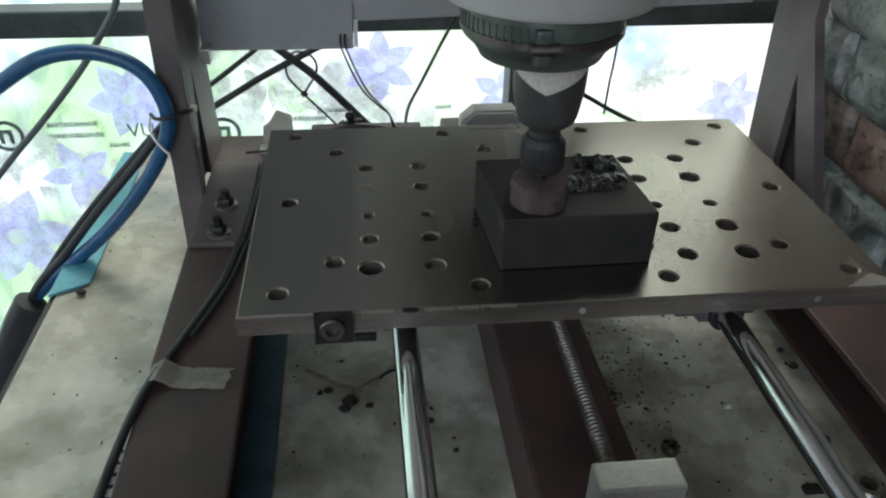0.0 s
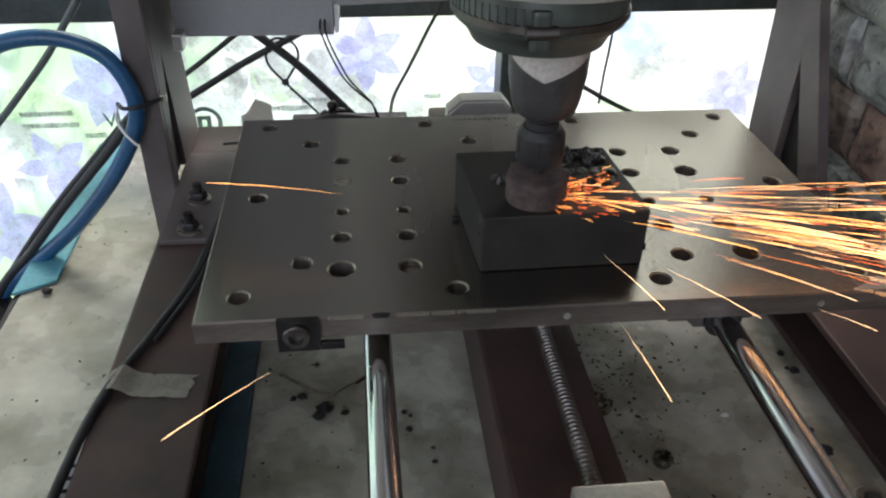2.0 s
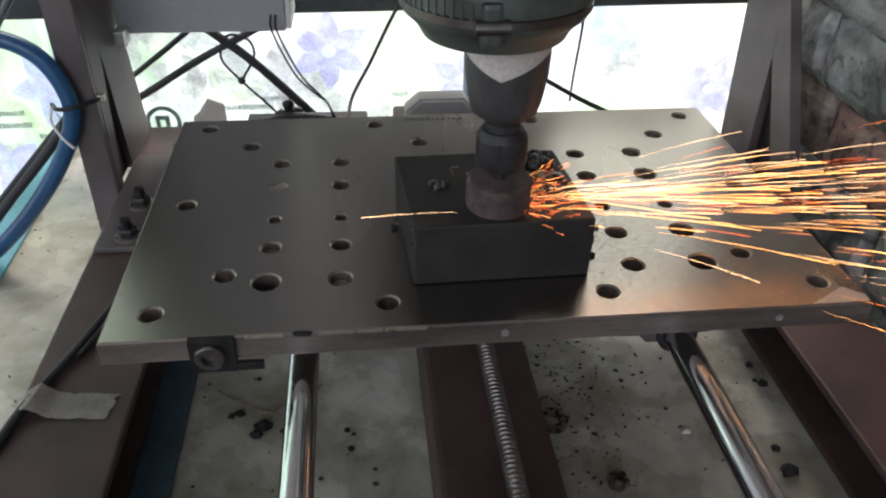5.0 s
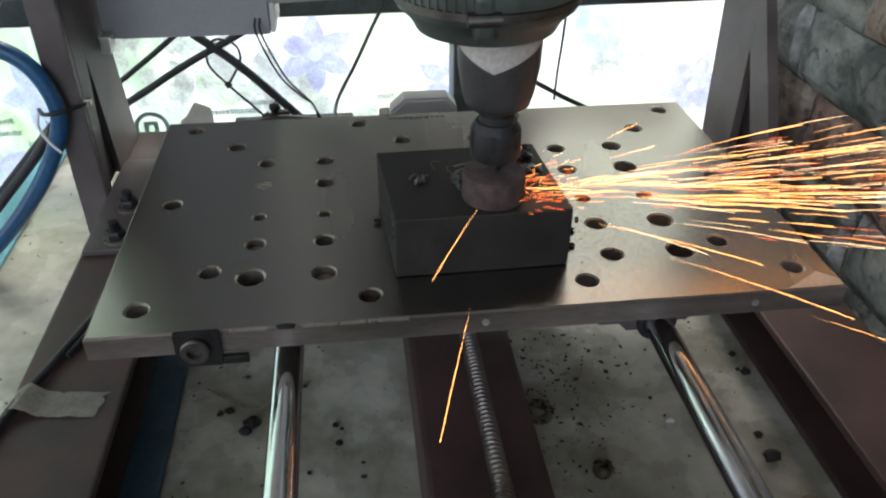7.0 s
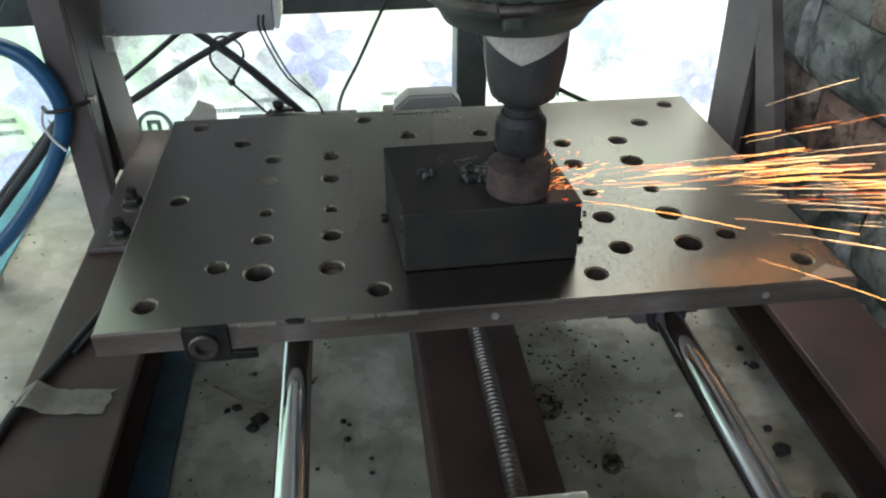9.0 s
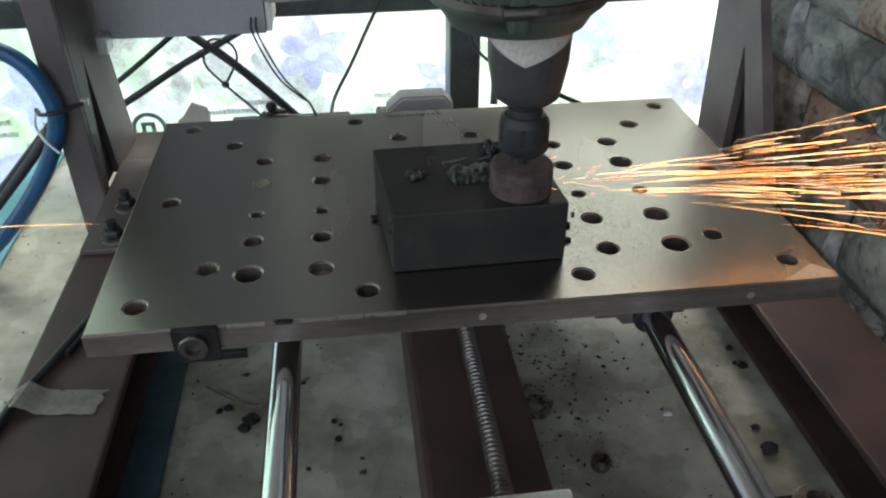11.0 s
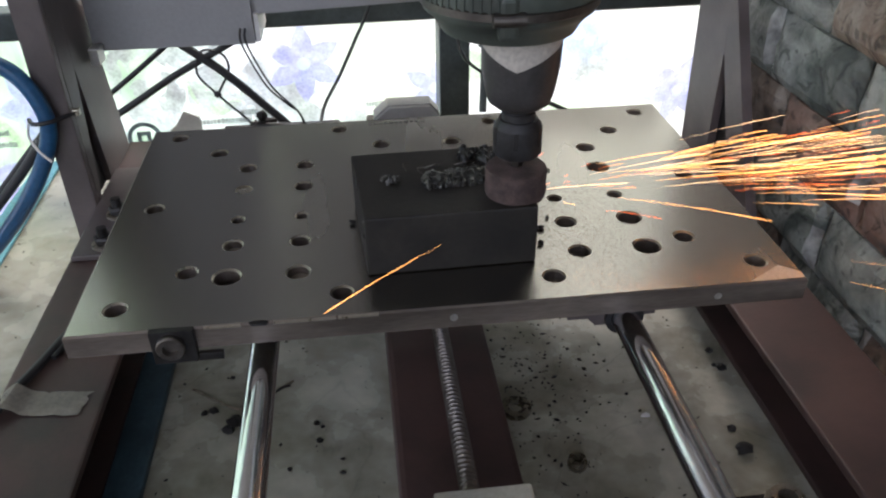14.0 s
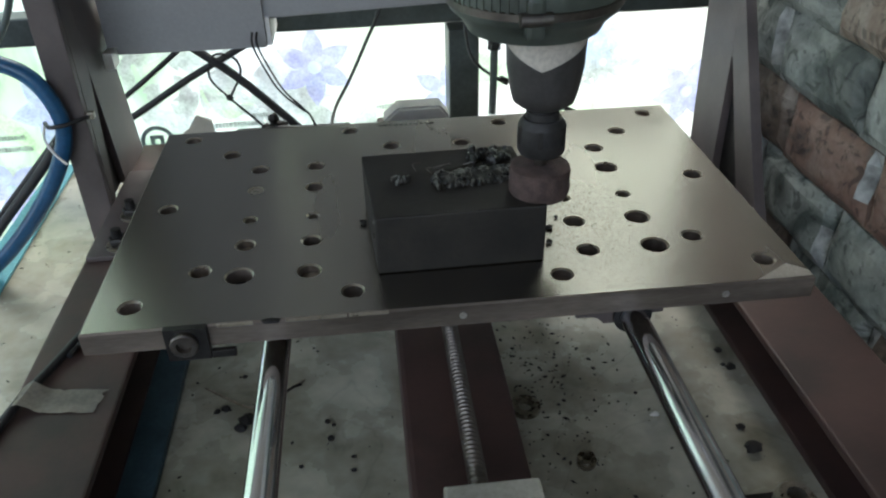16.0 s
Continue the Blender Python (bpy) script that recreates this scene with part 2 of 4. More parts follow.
def film_material():
    """Frosted window film: white with soft printed green and grey foliage, lit through from outside."""
    m = bpy.data.materials.new("frosted_print_film")
    m.use_nodes = True
    n, l = m.node_tree.nodes, m.node_tree.links
    b = n["Principled BSDF"]
    co = n.new("ShaderNodeTexCoord")
    warp = n.new("ShaderNodeTexNoise")
    warp.inputs["Scale"].default_value, warp.inputs["Detail"].default_value = 9.0, 3.0
    l.new(co.outputs["Object"], warp.inputs["Vector"])
    green = n.new("ShaderNodeValToRGB")
    green.color_ramp.elements[0].position, green.color_ramp.elements[0].color = 0.40, (0.68, 0.76, 0.78, 1)
    green.color_ramp.elements[1].position, green.color_ramp.elements[1].color = 0.58, (0.51, 0.68, 0.53, 1)
    l.new(warp.outputs["Fac"], green.inputs[0])
    strokes = n.new("ShaderNodeTexNoise")
    strokes.inputs["Scale"].default_value, strokes.inputs["Detail"].default_value, strokes.inputs["Distortion"].default_value = 24.0, 4.0, 1.6
    mp = n.new("ShaderNodeMapping")
    mp.inputs["Rotation"].default_value, mp.inputs["Scale"].default_value = (0, 0.7, 0), (1.0, 1.0, 0.4)
    l.new(co.outputs["Object"], mp.inputs[0])
    l.new(mp.outputs[0], strokes.inputs["Vector"])
    grey = n.new("ShaderNodeValToRGB")
    grey.color_ramp.elements[0].position, grey.color_ramp.elements[0].color = 0.50, (1, 1, 1, 1)
    grey.color_ramp.elements[1].position, grey.color_ramp.elements[1].color = 0.66, (0.66, 0.72, 0.74, 1)
    l.new(strokes.outputs["Fac"], grey.inputs[0])
    # print dense at left, thinning to the right, where brighter daylight is painted in
    sepx, fade = n.new("ShaderNodeSeparateXYZ"), n.new("ShaderNodeMapRange")
    l.new(co.outputs["Object"], sepx.inputs[0])
    l.new(sepx.outputs[0], fade.inputs["Value"])
    fade.inputs["From Min"].default_value, fade.inputs["From Max"].default_value = -0.15, 0.30
    fade.inputs["To Min"].default_value, fade.inputs["To Max"].default_value = 1.0, 0.35
    both = n.new("ShaderNodeMix")
    both.data_type, both.blend_type = "RGBA", "MULTIPLY"
    both.inputs["Factor"].default_value = 0.8
    l.new(green.outputs[0], both.inputs["A"])
    l.new(grey.outputs[0], both.inputs["B"])
    mul = n.new("ShaderNodeMix")
    mul.data_type = "RGBA"
    mul.inputs["A"].default_value = (0.81, 0.85, 0.82, 1)
    l.new(fade.outputs[0], mul.inputs["Factor"])
    l.new(both.outputs["Result"], mul.inputs["B"])
    l.new(mul.outputs["Result"], b.inputs["Base Color"])
    b.inputs["Roughness"].default_value = 0.4
    tr, mx = n.new("ShaderNodeBsdfTranslucent"), n.new("ShaderNodeMixShader")
    l.new(mul.outputs["Result"], tr.inputs["Color"])
    mx.inputs[0].default_value = 0.85
    l.new(b.outputs[0], mx.inputs[1])
    l.new(tr.outputs[0], mx.inputs[2])
    l.new(mx.outputs[0], n["Material Output"].inputs[0])
    return m


FILM = film_material()
PURPLE = material("violet_print", (0.47, 0.50, 0.77), 0.5, 0.0, 0.12, 70, 400, 0.0, translucent=0.85)
PALEBLUE = material("pale_blue_print", (0.55, 0.67, 0.84), 0.5, 0.0, 0.12, 70, 400, 0.0, translucent=0.85)
GREYPRINT = material("grey_print", (0.54, 0.59, 0.61), 0.5, 0.0, 0.15, 50, 400, 0.0, translucent=0.85)
GREENPRINT = material("green_print", (0.57, 0.72, 0.57), 0.5, 0.0, 0.12, 50, 400, 0.0, translucent=0.85)
INK = material("dark_print", (0.22, 0.27, 0.29), 0.5, 0.0, 0.1, 70, 400, 0.0, translucent=0.6)


# ---- mesh helpers ----
def finish(name, bm, mat, smooth=False):
    me = bpy.data.meshes.new(name)
    bmesh.ops.recalc_face_normals(bm, faces=bm.faces[:])
    bm.to_mesh(me)
    bm.free()
    me.materials.append(mat)
    if smooth:
        me.shade_smooth()
        me.set_sharp_from_angle(angle=radians(38))
    return me


def thing(name, label, category, at=(0, 0, 0), group="", kind=""):
    ob = new(name)
    ob.location = at
    ob.empty_display_size = 0.02
    return tagged(ob, label, category, group, kind)


def part(name, bm, mat, parent, label="", smooth=False):
    ob = new(name, finish(name, bm, mat, smooth))
    ob.parent = parent
    return tagged(ob, label) if label else ob


def solo(name, bm, mat, label="", category="", group="", kind="", smooth=False):
    return tagged(new(name, finish(name, bm, mat, smooth)), label, category, group, kind)


def box(bm, x0, x1, y0, y1, z0, z1, bevel=0.0, m=None):
    vs = bmesh.ops.create_cube(bm, size=1)["verts"]
    bmesh.ops.transform(bm, matrix=Matrix.Translation(((x0 + x1) / 2, (y0 + y1) / 2, (z0 + z1) / 2)) @ Matrix.Diagonal((x1 - x0, y1 - y0, z1 - z0, 1)), verts=vs)
    if bevel:
        es = list({e for v in vs for e in v.link_edges})
        r = bmesh.ops.bevel(bm, geom=es, offset=bevel, segments=2, affect="EDGES", profile=0.6)
        vs = list({v for f in r["faces"] for v in f.verts} | {v for v in vs if v.is_valid})
    if m is not None:
        bmesh.ops.transform(bm, matrix=m, verts=vs)
    return bm


def boxed(*a, **k):
    return box(bmesh.new(), *a, **k)


def lathe(bm, profile, at=(0, 0, 0), seg=40, m=None):
    """Turns (radius, height) pairs about z."""
    rings = []
    for r, z in profile:
        if r <= 1e-6:
            rings.append([bm.verts.new((at[0], at[1], at[2] + z))])
        else:
            rings.append([bm.verts.new((at[0] + r * math.cos(2 * math.pi * k / seg), at[1] + r * math.sin(2 * math.pi * k / seg), at[2] + z)) for k in range(seg)])
    for a, b in zip(rings, rings[1:]):
        for k in range(seg):
            q = (k + 1) % seg
            if len(a) == 1 and len(b) == 1:
                continue
            if len(a) == 1:
                bm.faces.new((a[0], b[k], b[q]))
            elif len(b) == 1:
                bm.faces.new((a[k], a[q], b[0]))
            else:
                bm.faces.new((a[k], a[q], b[q], b[k]))
    if m is not None:
        bmesh.ops.transform(bm, matrix=m, verts=[v for r in rings for v in r])
    return bm


def spline(points, steps=8):
    """A smooth curve through points (Catmull-Rom)."""
    p = [Vector(q) for q in points]
    p = [2 * p[0] - p[1]] + p + [2 * p[-1] - p[-2]]
    out = []
    for i in range(1, len(p) - 2):
        for k in range(steps):
            t = k / steps
            a, b, c, d = p[i - 1:i + 3]
            out.append(0.5 * (2 * b + (c - a) * t + (2 * a - 5 * b + 4 * c - d) * t * t + (3 * b - a - 3 * c + d) * t ** 3))
    return out + [p[-2]]


def tube(bm, points, r, seg=10, steps=8, flat=1.0):
    """A round cable along a smooth curve."""
    c = spline(points, steps) if steps else [Vector(q) for q in points]
    rings, side = [], None
    for i, q in enumerate(c):
        d = (c[min(i + 1, len(c) - 1)] - c[max(i - 1, 0)]).normalized()
        if side is None:
            side = d.orthogonal().normalized()
        side = (side - d * side.dot(d)).normalized()
        up = d.cross(side)
        rings.append([bm.verts.new(q + r * (math.cos(2 * math.pi * k / seg) * side + flat * math.sin(2 * math.pi * k / seg) * up)) for k in range(seg)])
    for a, b in zip(rings, rings[1:]):
        for k in range(seg):
            bm.faces.new((a[k], a[(k + 1) % seg], b[(k + 1) % seg], b[k]))
    bm.faces.new(rings[0][::-1])
    bm.faces.new(rings[-1])
    return bm


def prism(bm, outline, axis, lo, hi):
    """A polygon of two coordinates, pushed along the third axis."""
    def place(a, b, c):
        return {"x": (c, a, b), "y": (a, c, b), "z": (a, b, c)}[axis]
    lower = [bm.verts.new(place(a, b, lo)) for a, b in outline]
    upper = [bm.verts.new(place(a, b, hi)) for a, b in outline]
    bm.faces.new(lower)
    bm.faces.new(upper[::-1])
    n = len(outline)
    for k in range(n):
        bm.faces.new((lower[k], lower[(k + 1) % n], upper[(k + 1) % n], upper[k]))
    return bm


def lump(bm, at, size, seed, sub=1, rough=0.45):
    """An uneven crumb."""
    vs = bmesh.ops.create_icosphere(bm, subdivisions=sub, radius=1)["verts"]
    for v in vs:
        k = 1 + rough * noise.noise(v.co * 1.7 + Vector((seed * 3.1, seed, -seed)))
        v.co = Vector(at) + Vector((v.co.x * size[0] * k, v.co.y * size[1] * k, v.co.z * size[2] * k))
    return bm


def ring(at, r_out, r_in, h, seg=24):
    return lathe(bmesh.new(), [(r_in, 0), (r_out, 0), (r_out, h), (r_in, h), (r_in, 0)], at, seg)


# ---- the room ----
WIN_Y, BAR_Z = 0.452, 0.122
WALL_X = 0.424


def wall(name, *size):
    return solo(name, boxed(*size), PLASTER, kind="structure", label="plain dim plaster wall")


# unseen walls, ceiling and floor added to close the room, open at the lamps
back = wall("wall_back", -1.6, -1.25, -1.75, -1.67, -0.8, 1.7)
part("panel", boxed(0.35, 0.6, -1.75, -1.67, -0.8, 1.7), PLASTER, back)
part("panel", boxed(-1.25, 0.35, -1.75, -1.67, 1.55, 1.7), PLASTER, back)
part("panel", boxed(-1.25, 0.35, -1.75, -1.67, -0.8, 0.15), PLASTER, back)
left = wall("wall_left", -1.7, -1.6, -1.75, -0.80, -0.8, 1.7)
part("panel", boxed(-1.7, -1.6, 0.30, 0.6, -0.8, 1.7), PLASTER, left)
part("panel", boxed(-1.7, -1.6, -0.80, 0.30, 1.35, 1.7), PLASTER, left)
tagged(new("ceiling", finish("ceiling", boxed(-1.7, 0.6, -1.75, 0.6, 1.7, 1.8), PLASTER)), "plain dim plaster ceiling", kind="structure")
tagged(new("floor", finish("floor", boxed(-1.7, 0.6, -1.75, 0.6, -0.9, -0.8), FLOORM)), "grey concrete floor", kind="structure")
north = wall("wall_north", -1.6, -0.95, WIN_Y - 0.002, 0.55, -0.8, 1.7)
part("panel", boxed(-0.95, 0.56, WIN_Y - 0.002, 0.55, -0.8, -0.42), PLASTER, north)
part("panel", boxed(-0.95, 0.56, WIN_Y - 0.002, 0.55, 0.75, 1.7), PLASTER, north)
part("panel", boxed(0.56, 0.66, 0.335, 0.55, -0.8, 1.7), PLASTER, north)


def window():
    w = thing("window_1", "window with frosted flower-print film on dark frame bars", "window", kind="structure")
    film = part("film", boxed(-0.95, 0.56, WIN_Y, WIN_Y + 0.002, -0.42, 0.75), FILM, w, "frosted white film with faint green and grey foliage")
    film.visible_shadow = False
    part("frame_bar", boxed(-0.95, 0.56, WIN_Y - 0.03, WIN_Y - 0.003, BAR_Z, BAR_Z + 0.024, bevel=0.002), BAR, w)
    part("frame_lip", boxed(-0.95, 0.56, WIN_Y - 0.012, WIN_Y - 0.003, BAR_Z - 0.006, BAR_Z - 0.0005, bevel=0.001), BOXM, w)
    part("frame_post", boxed(0.2125, 0.2415, WIN_Y - 0.033, WIN_Y - 0.003, -0.42, BAR_Z - 0.007, bevel=0.002), BAR, w)
    return w


WINDOW = window()
WINDOW.matrix_world = pose(-0.15, WIN_Y, 0, 0, 0, 1.4) @ pose(0.15, -WIN_Y, 0)


def petal(bm, cx, cz, angle, length, width, y, notch=0.0):
    """One flat printed petal, pointed at its tip."""
    pts = []
    for k in range(11):
        t = k / 10
        wdt = width * math.sin(math.pi * t ** 0.95) * (1 - 0.12 * t)
        pts.append((t * length, wdt))
    out = pts + [(a, -b) for a, b in pts[-2:0:-1]]
    ca, sa = math.cos(angle), math.sin(angle)
    f = [bm.verts.new((cx + ca * a - sa * b, y, cz + sa * a + ca * b)) for a, b in out]
    bm.faces.new(f)


def flower(cx, cz, r, mat, petals=6, turn=0.0, width=0.33, squash=None, y=WIN_Y - 0.0012):
    bm = bmesh.new()
    for k in range(petals):
        petal(bm, cx, cz, turn + 2 * math.pi * k / petals, r, r * width * 0.5 * 1.3, y - 0.00012 * (k % 3))
    f = part("printed_flower", bm, mat, WINDOW)
    bm = bmesh.new()
    bmesh.ops.create_circle(bm, cap_ends=True, segments=18, radius=r * 0.16, matrix=Matrix.Translation((cx, y - 0.0007, cz)) @ pose(0, 0, 0, 90))
    part("flower_heart", bm, FILM, f)
    for ob in (f, *f.children):
        ob.visible_shadow = False
    return f


for cx, cz, r, mat, n, turn, w in (
        (0.085, 0.077, 0.040, PURPLE, 6, 0.52, 0.40), (-0.161, 0.050, 0.043, PURPLE, 6, 0.1, 0.46),
        (0.356, 0.091, 0.038, PALEBLUE, 15, 0.1, 0.30), (0.374, 0.064, 0.026, GREYPRINT, 11, 0.4, 0.24), (0.355, 0.048, 0.014, GREYPRINT, 7, 0.2, 0.3), (0.468, 0.026, 0.038, PURPLE, 6, 0.2, 0.42),
        (-0.306, -0.101, 0.062, PURPLE, 6, 0.1, 0.42), (-0.225, -0.030, 0.040, PURPLE, 5, 0.7, 0.4), (0.212, 0.045, 0.034, PURPLE, 5, 2.6, 0.4),
        (-0.40, 0.04, 0.045, PURPLE, 6, 0.0, 0.4), (-0.27, 0.20, 0.05, GREYPRINT, 8, 0.0, 0.3), (0.03, 0.035, 0.03, GREYPRINT, 5, 0.4, 0.3)):
    flower(cx, cz, r, mat, n, turn, w)
LEAVES = random.Random(5)
for k in range(46):
    bm = bmesh.new()
    cx, cz = LEAVES.uniform(-0.5, 0.40), LEAVES.uniform(-0.16, 0.115)
    a0 = LEAVES.uniform(0, 6.28)
    for j in range(LEAVES.choice((1, 2, 3))):
        petal(bm, cx, cz, a0 + j * 0.7, LEAVES.uniform(0.03, 0.07), LEAVES.uniform(0.005, 0.012), WIN_Y - 0.0006 - 0.0001 * j - 0.000006 * k)
    leaf = part("printed_leaf", bm, LEAVES.choice((GREENPRINT, GREYPRINT, GREYPRINT, GREENPRINT)) if cx < 0.12 else GREENPRINT, WINDOW)
    leaf.visible_shadow = False


# drooping grey foliage, thick below the words and thinner beside the cables
for k in range(64):
    bm = bmesh.new()
    if k < 40:
        cx, cz = LEAVES.uniform(-0.42, -0.10), LEAVES.uniform(-0.13, 0.0)
    else:
        cx, cz = LEAVES.uniform(-0.09, 0.07), LEAVES.uniform(0.03, 0.118)
    a0 = LEAVES.uniform(3.4, 5.9)
    for j in range(LEAVES.choice((2, 3, 4))):
        petal(bm, cx, cz, a0 + j * 0.42, LEAVES.uniform(0.018, 0.042), LEAVES.uniform(0.003, 0.007), WIN_Y - 0.0007 - 0.0001 * j - 0.000004 * k)
    leaf = part("printed_leaf", bm, GREYPRINT, WINDOW)
    leaf.visible_shadow = False
bm = bmesh.new()
for k in range(15):
    a, b = math.pi * (1 + k / 14), math.pi * (1 + (k + 1) / 14)
    if k < 14:
        bm.faces.new([bm.verts.new((0.404 + q * math.cos(c), WIN_Y - 0.001, 0.069 + 0.9 * q * math.sin(c))) for q, c in ((0.013, a), (0.013, b), (0.006, b), (0.006, a))])
part("printed_bud", bm, GREYPRINT, WINDOW).visible_shadow = False


def printed_words():
    """Dark mirrored print low on the film: two clear letters, bars for the rest, a round mark."""
    cu = bpy.data.curves.new("print", "FONT")
    cu.body, cu.size, cu.extrude = "VU", 0.021, 0.0002
    tmp = bpy.data.objects.new("print", cu)
    scene.collection.objects.link(tmp)
    me = bpy.data.meshes.new_from_object(tmp.evaluated_get(bpy.context.evaluated_depsgraph_get()))
    bpy.data.objects.remove(tmp)
    me.transform(pose(-0.170, WIN_Y - 0.003, 0.011, 90))
    me.materials.append(INK)
    ob = new("printed_letters", me)
    ob.parent = WINDOW
    for x0, z0, w in ((-0.245, 0.024, 0.048), (-0.245, 0.012, 0.052), (-0.190, 0.000, 0.020), (-0.02, 0.022, 0.05), (0.02, 0.030, 0.03), (0.142, 0.030, 0.016)):
        bm = bmesh.new()
        x = x0
        while x < x0 + w:
            s = 0.0015 + 0.002 * ((x * 997) % 1)
            box(bm, x, x + s, WIN_Y - 0.003, WIN_Y - 0.0025, z0, z0 + 0.0045 + 0.001 * ((x * 613) % 1))
            x += s + 0.0008
        part("print_bar", bm, FAINT, WINDOW)
    for cx, cz in ((-0.285, 0.016), (-0.075, 0.012)):
        mark = part("round_mark", lathe(bmesh.new(), [(0.0125, 0), (0.0165, 0), (0.0165, 0.0004), (0.0125, 0.0004), (0.0125, 0)], seg=28,
                    m=pose(cx, WIN_Y - 0.002, cz, 90)), INK, WINDOW)
        bm = box(bmesh.new(), cx - 0.007, cx - 0.003, WIN_Y - 0.003, WIN_Y - 0.0026, cz - 0.008, cz + 0.007)
        box(bm, cx + 0.002, cx + 0.006, WIN_Y - 0.003, WIN_Y - 0.0026, cz - 0.008, cz + 0.007)
        box(bm, cx - 0.0029, cx + 0.0019, WIN_Y - 0.003, WIN_Y - 0.0026, cz + 0.003, cz + 0.007)
        part("mark_shape", bm, INK, mark)


printed_words()


# ---- bench ----
BT = thing("benchtop", "pale worn stone benchtop strewn with iron swarf", "bench")
part("slab", boxed(-0.1685, 0.42, -0.62, 0.435, -0.045, 0.0, bevel=0.002), BENCH, BT)
part("edge_band", boxed(-0.1722, -0.1688, -0.62, 0.435, -0.045, -0.0006, bevel=0.0008), DARKSTEEL, BT, "dark edge band")
solo("bench_support", boxed(-0.12, 0.40, -0.5, 0.40, -0.8, -0.046), PLASTER, "plain masonry support under the benchtop", "bench support")
solo("plastic_strip", prism(bmesh.new(), [(-0.172, 0.19), (-0.146, 0.205), (-0.150, 0.43), (-0.172, 0.43)], "z", 0.001, 0.003), TEAL,
     "flat teal plastic strip along the bench edge", "strip")


# ---- machine bed ----
def channel(side):
    """A steel channel rail of the machine bed, open towards the middle."""
    x0, x1 = (-0.062, -0.007) if side < 0 else (0.347, 0.402)
    web = (x0, x0 + 0.005) if side < 0 else (x1 - 0.005, x1)
    t = thing("bed_channel", "maroon painted steel channel lying along the bench", "steel channel", group="bed channels")
    part("top_flange", boxed(x0, x1, -0.55, 0.36, 0.045, 0.050, bevel=0.0015), MAROON, t)
    part("web", boxed(*web, -0.55, 0.36, 0.006, 0.0446, bevel=0.001), MAROON, t)
    lo = (x0, -0.0135) if side < 0 else (0.3585, x1)
    part("bottom_flange", boxed(*lo, -0.55, 0.36, 0.0003, 0.0056, bevel=0.001), MAROON, t)
    if side < 0:
        part("flange_lip", boxed(-0.0132, 0.0065, -0.55, 0.36, 0.0003, 0.0056, bevel=0.001), BLUEPAINT, t, "dark blue painted lip of the lower flange")


channel(-1)
channel(1)
CBEAM = thing("centre_beam", "dark maroon painted steel box beam under the screw", "steel beam")
part("beam_body", boxed(0.1410, 0.1985, -0.55, 0.40, 0.0003, 0.046, bevel=0.003), MAROON, CBEAM)


def side_frame(side):
    """A gantry leg: an upright steel plate that parts into two feet over a bolted foot plate."""
    x0, x1 = (-0.0660, -0.0600) if side < 0 else (0.396, 0.4035)
    t = thing("gantry_leg", "upright grey-maroon painted steel gantry leg, bolted at its foot", "gantry leg", group="gantry legs")
    if side < 0:
        front = [(0.2495, 0.0505), (0.257, 0.0505), (0.272, 0.145), (0.272, 0.62), (0.2495, 0.62)]
        back = [(0.288, 0.0505), (0.350, 0.0505), (0.328, 0.15), (0.318, 0.62), (0.2722, 0.62), (0.2722, 0.147)]
        part("front_flange", boxed(-0.0790, -0.0600, 0.2425, 0.2492, 0.0004, 0.62, bevel=0.001), COLPAINT, t)
    else:
        front = [(0.155, 0.0505), (0.188, 0.0505), (0.236, 0.147), (0.236, 0.62), (0.2355, 0.62), (0.2315, 0.188), (0.1765, 0.086)]
        back = [(0.236, 0.0505), (0.281, 0.0505), (0.288, 0.17), (0.292, 0.62), (0.2362, 0.62), (0.2362, 0.149)]
    part("front_leg", prism(bmesh.new(), front, "x", x0, x1), COLPAINT, t)
    part("back_leg", prism(bmesh.new(), back, "x", x0, x1), COLPAINT, t)
    wx = (x0, x0 + 0.0015) if side < 0 else (x1 - 0.0015, x1)
    gap = [(0.2575, 0.0505), (0.2875, 0.0505), (0.2721, 0.143)] if side < 0 else [(0.189, 0.0505), (0.2355, 0.0505), (0.2361, 0.145)]
    # dark sheet added in the gap between the feet to keep it dark
    part("web", prism(bmesh.new(), gap, "x", *wx), DARKSTEEL, t, "dark sheet added to close the gap between the feet")
    fx = (-0.0597, -0.022) if side < 0 else (0.358, 0.3958)
    part("foot_plate", boxed(*fx, 0.172, 0.30, 0.0503, 0.0545, bevel=0.001), COLPAINT, t)
    cx = -0.040 if side < 0 else 0.378
    for y in (0.184, 0.224):
        b = part("bolt", lathe(bmesh.new(), [(0, 0.0545), (0.0085, 0.0545), (0.0085, 0.0565), (0.0001, 0.0565)], (cx, y, 0), 24), NICKEL, t, "plated bolt with washer and nut", smooth=True)
        part("hex_nut", lathe(bmesh.new(), [(0, 0.0566), (0.0058, 0.0566), (0.0064, 0.058), (0.0064, 0.0605), (0.0055, 0.062), (0, 0.062)], (cx, y, 0), 6), DARKSTEEL, b)
        part("stud", lathe(bmesh.new(), [(0, 0.062), (0.0035, 0.062), (0.0033, 0.068), (0, 0.068)], (cx, y, 0), 14), DARKSTEEL, b, smooth=True)
    return t


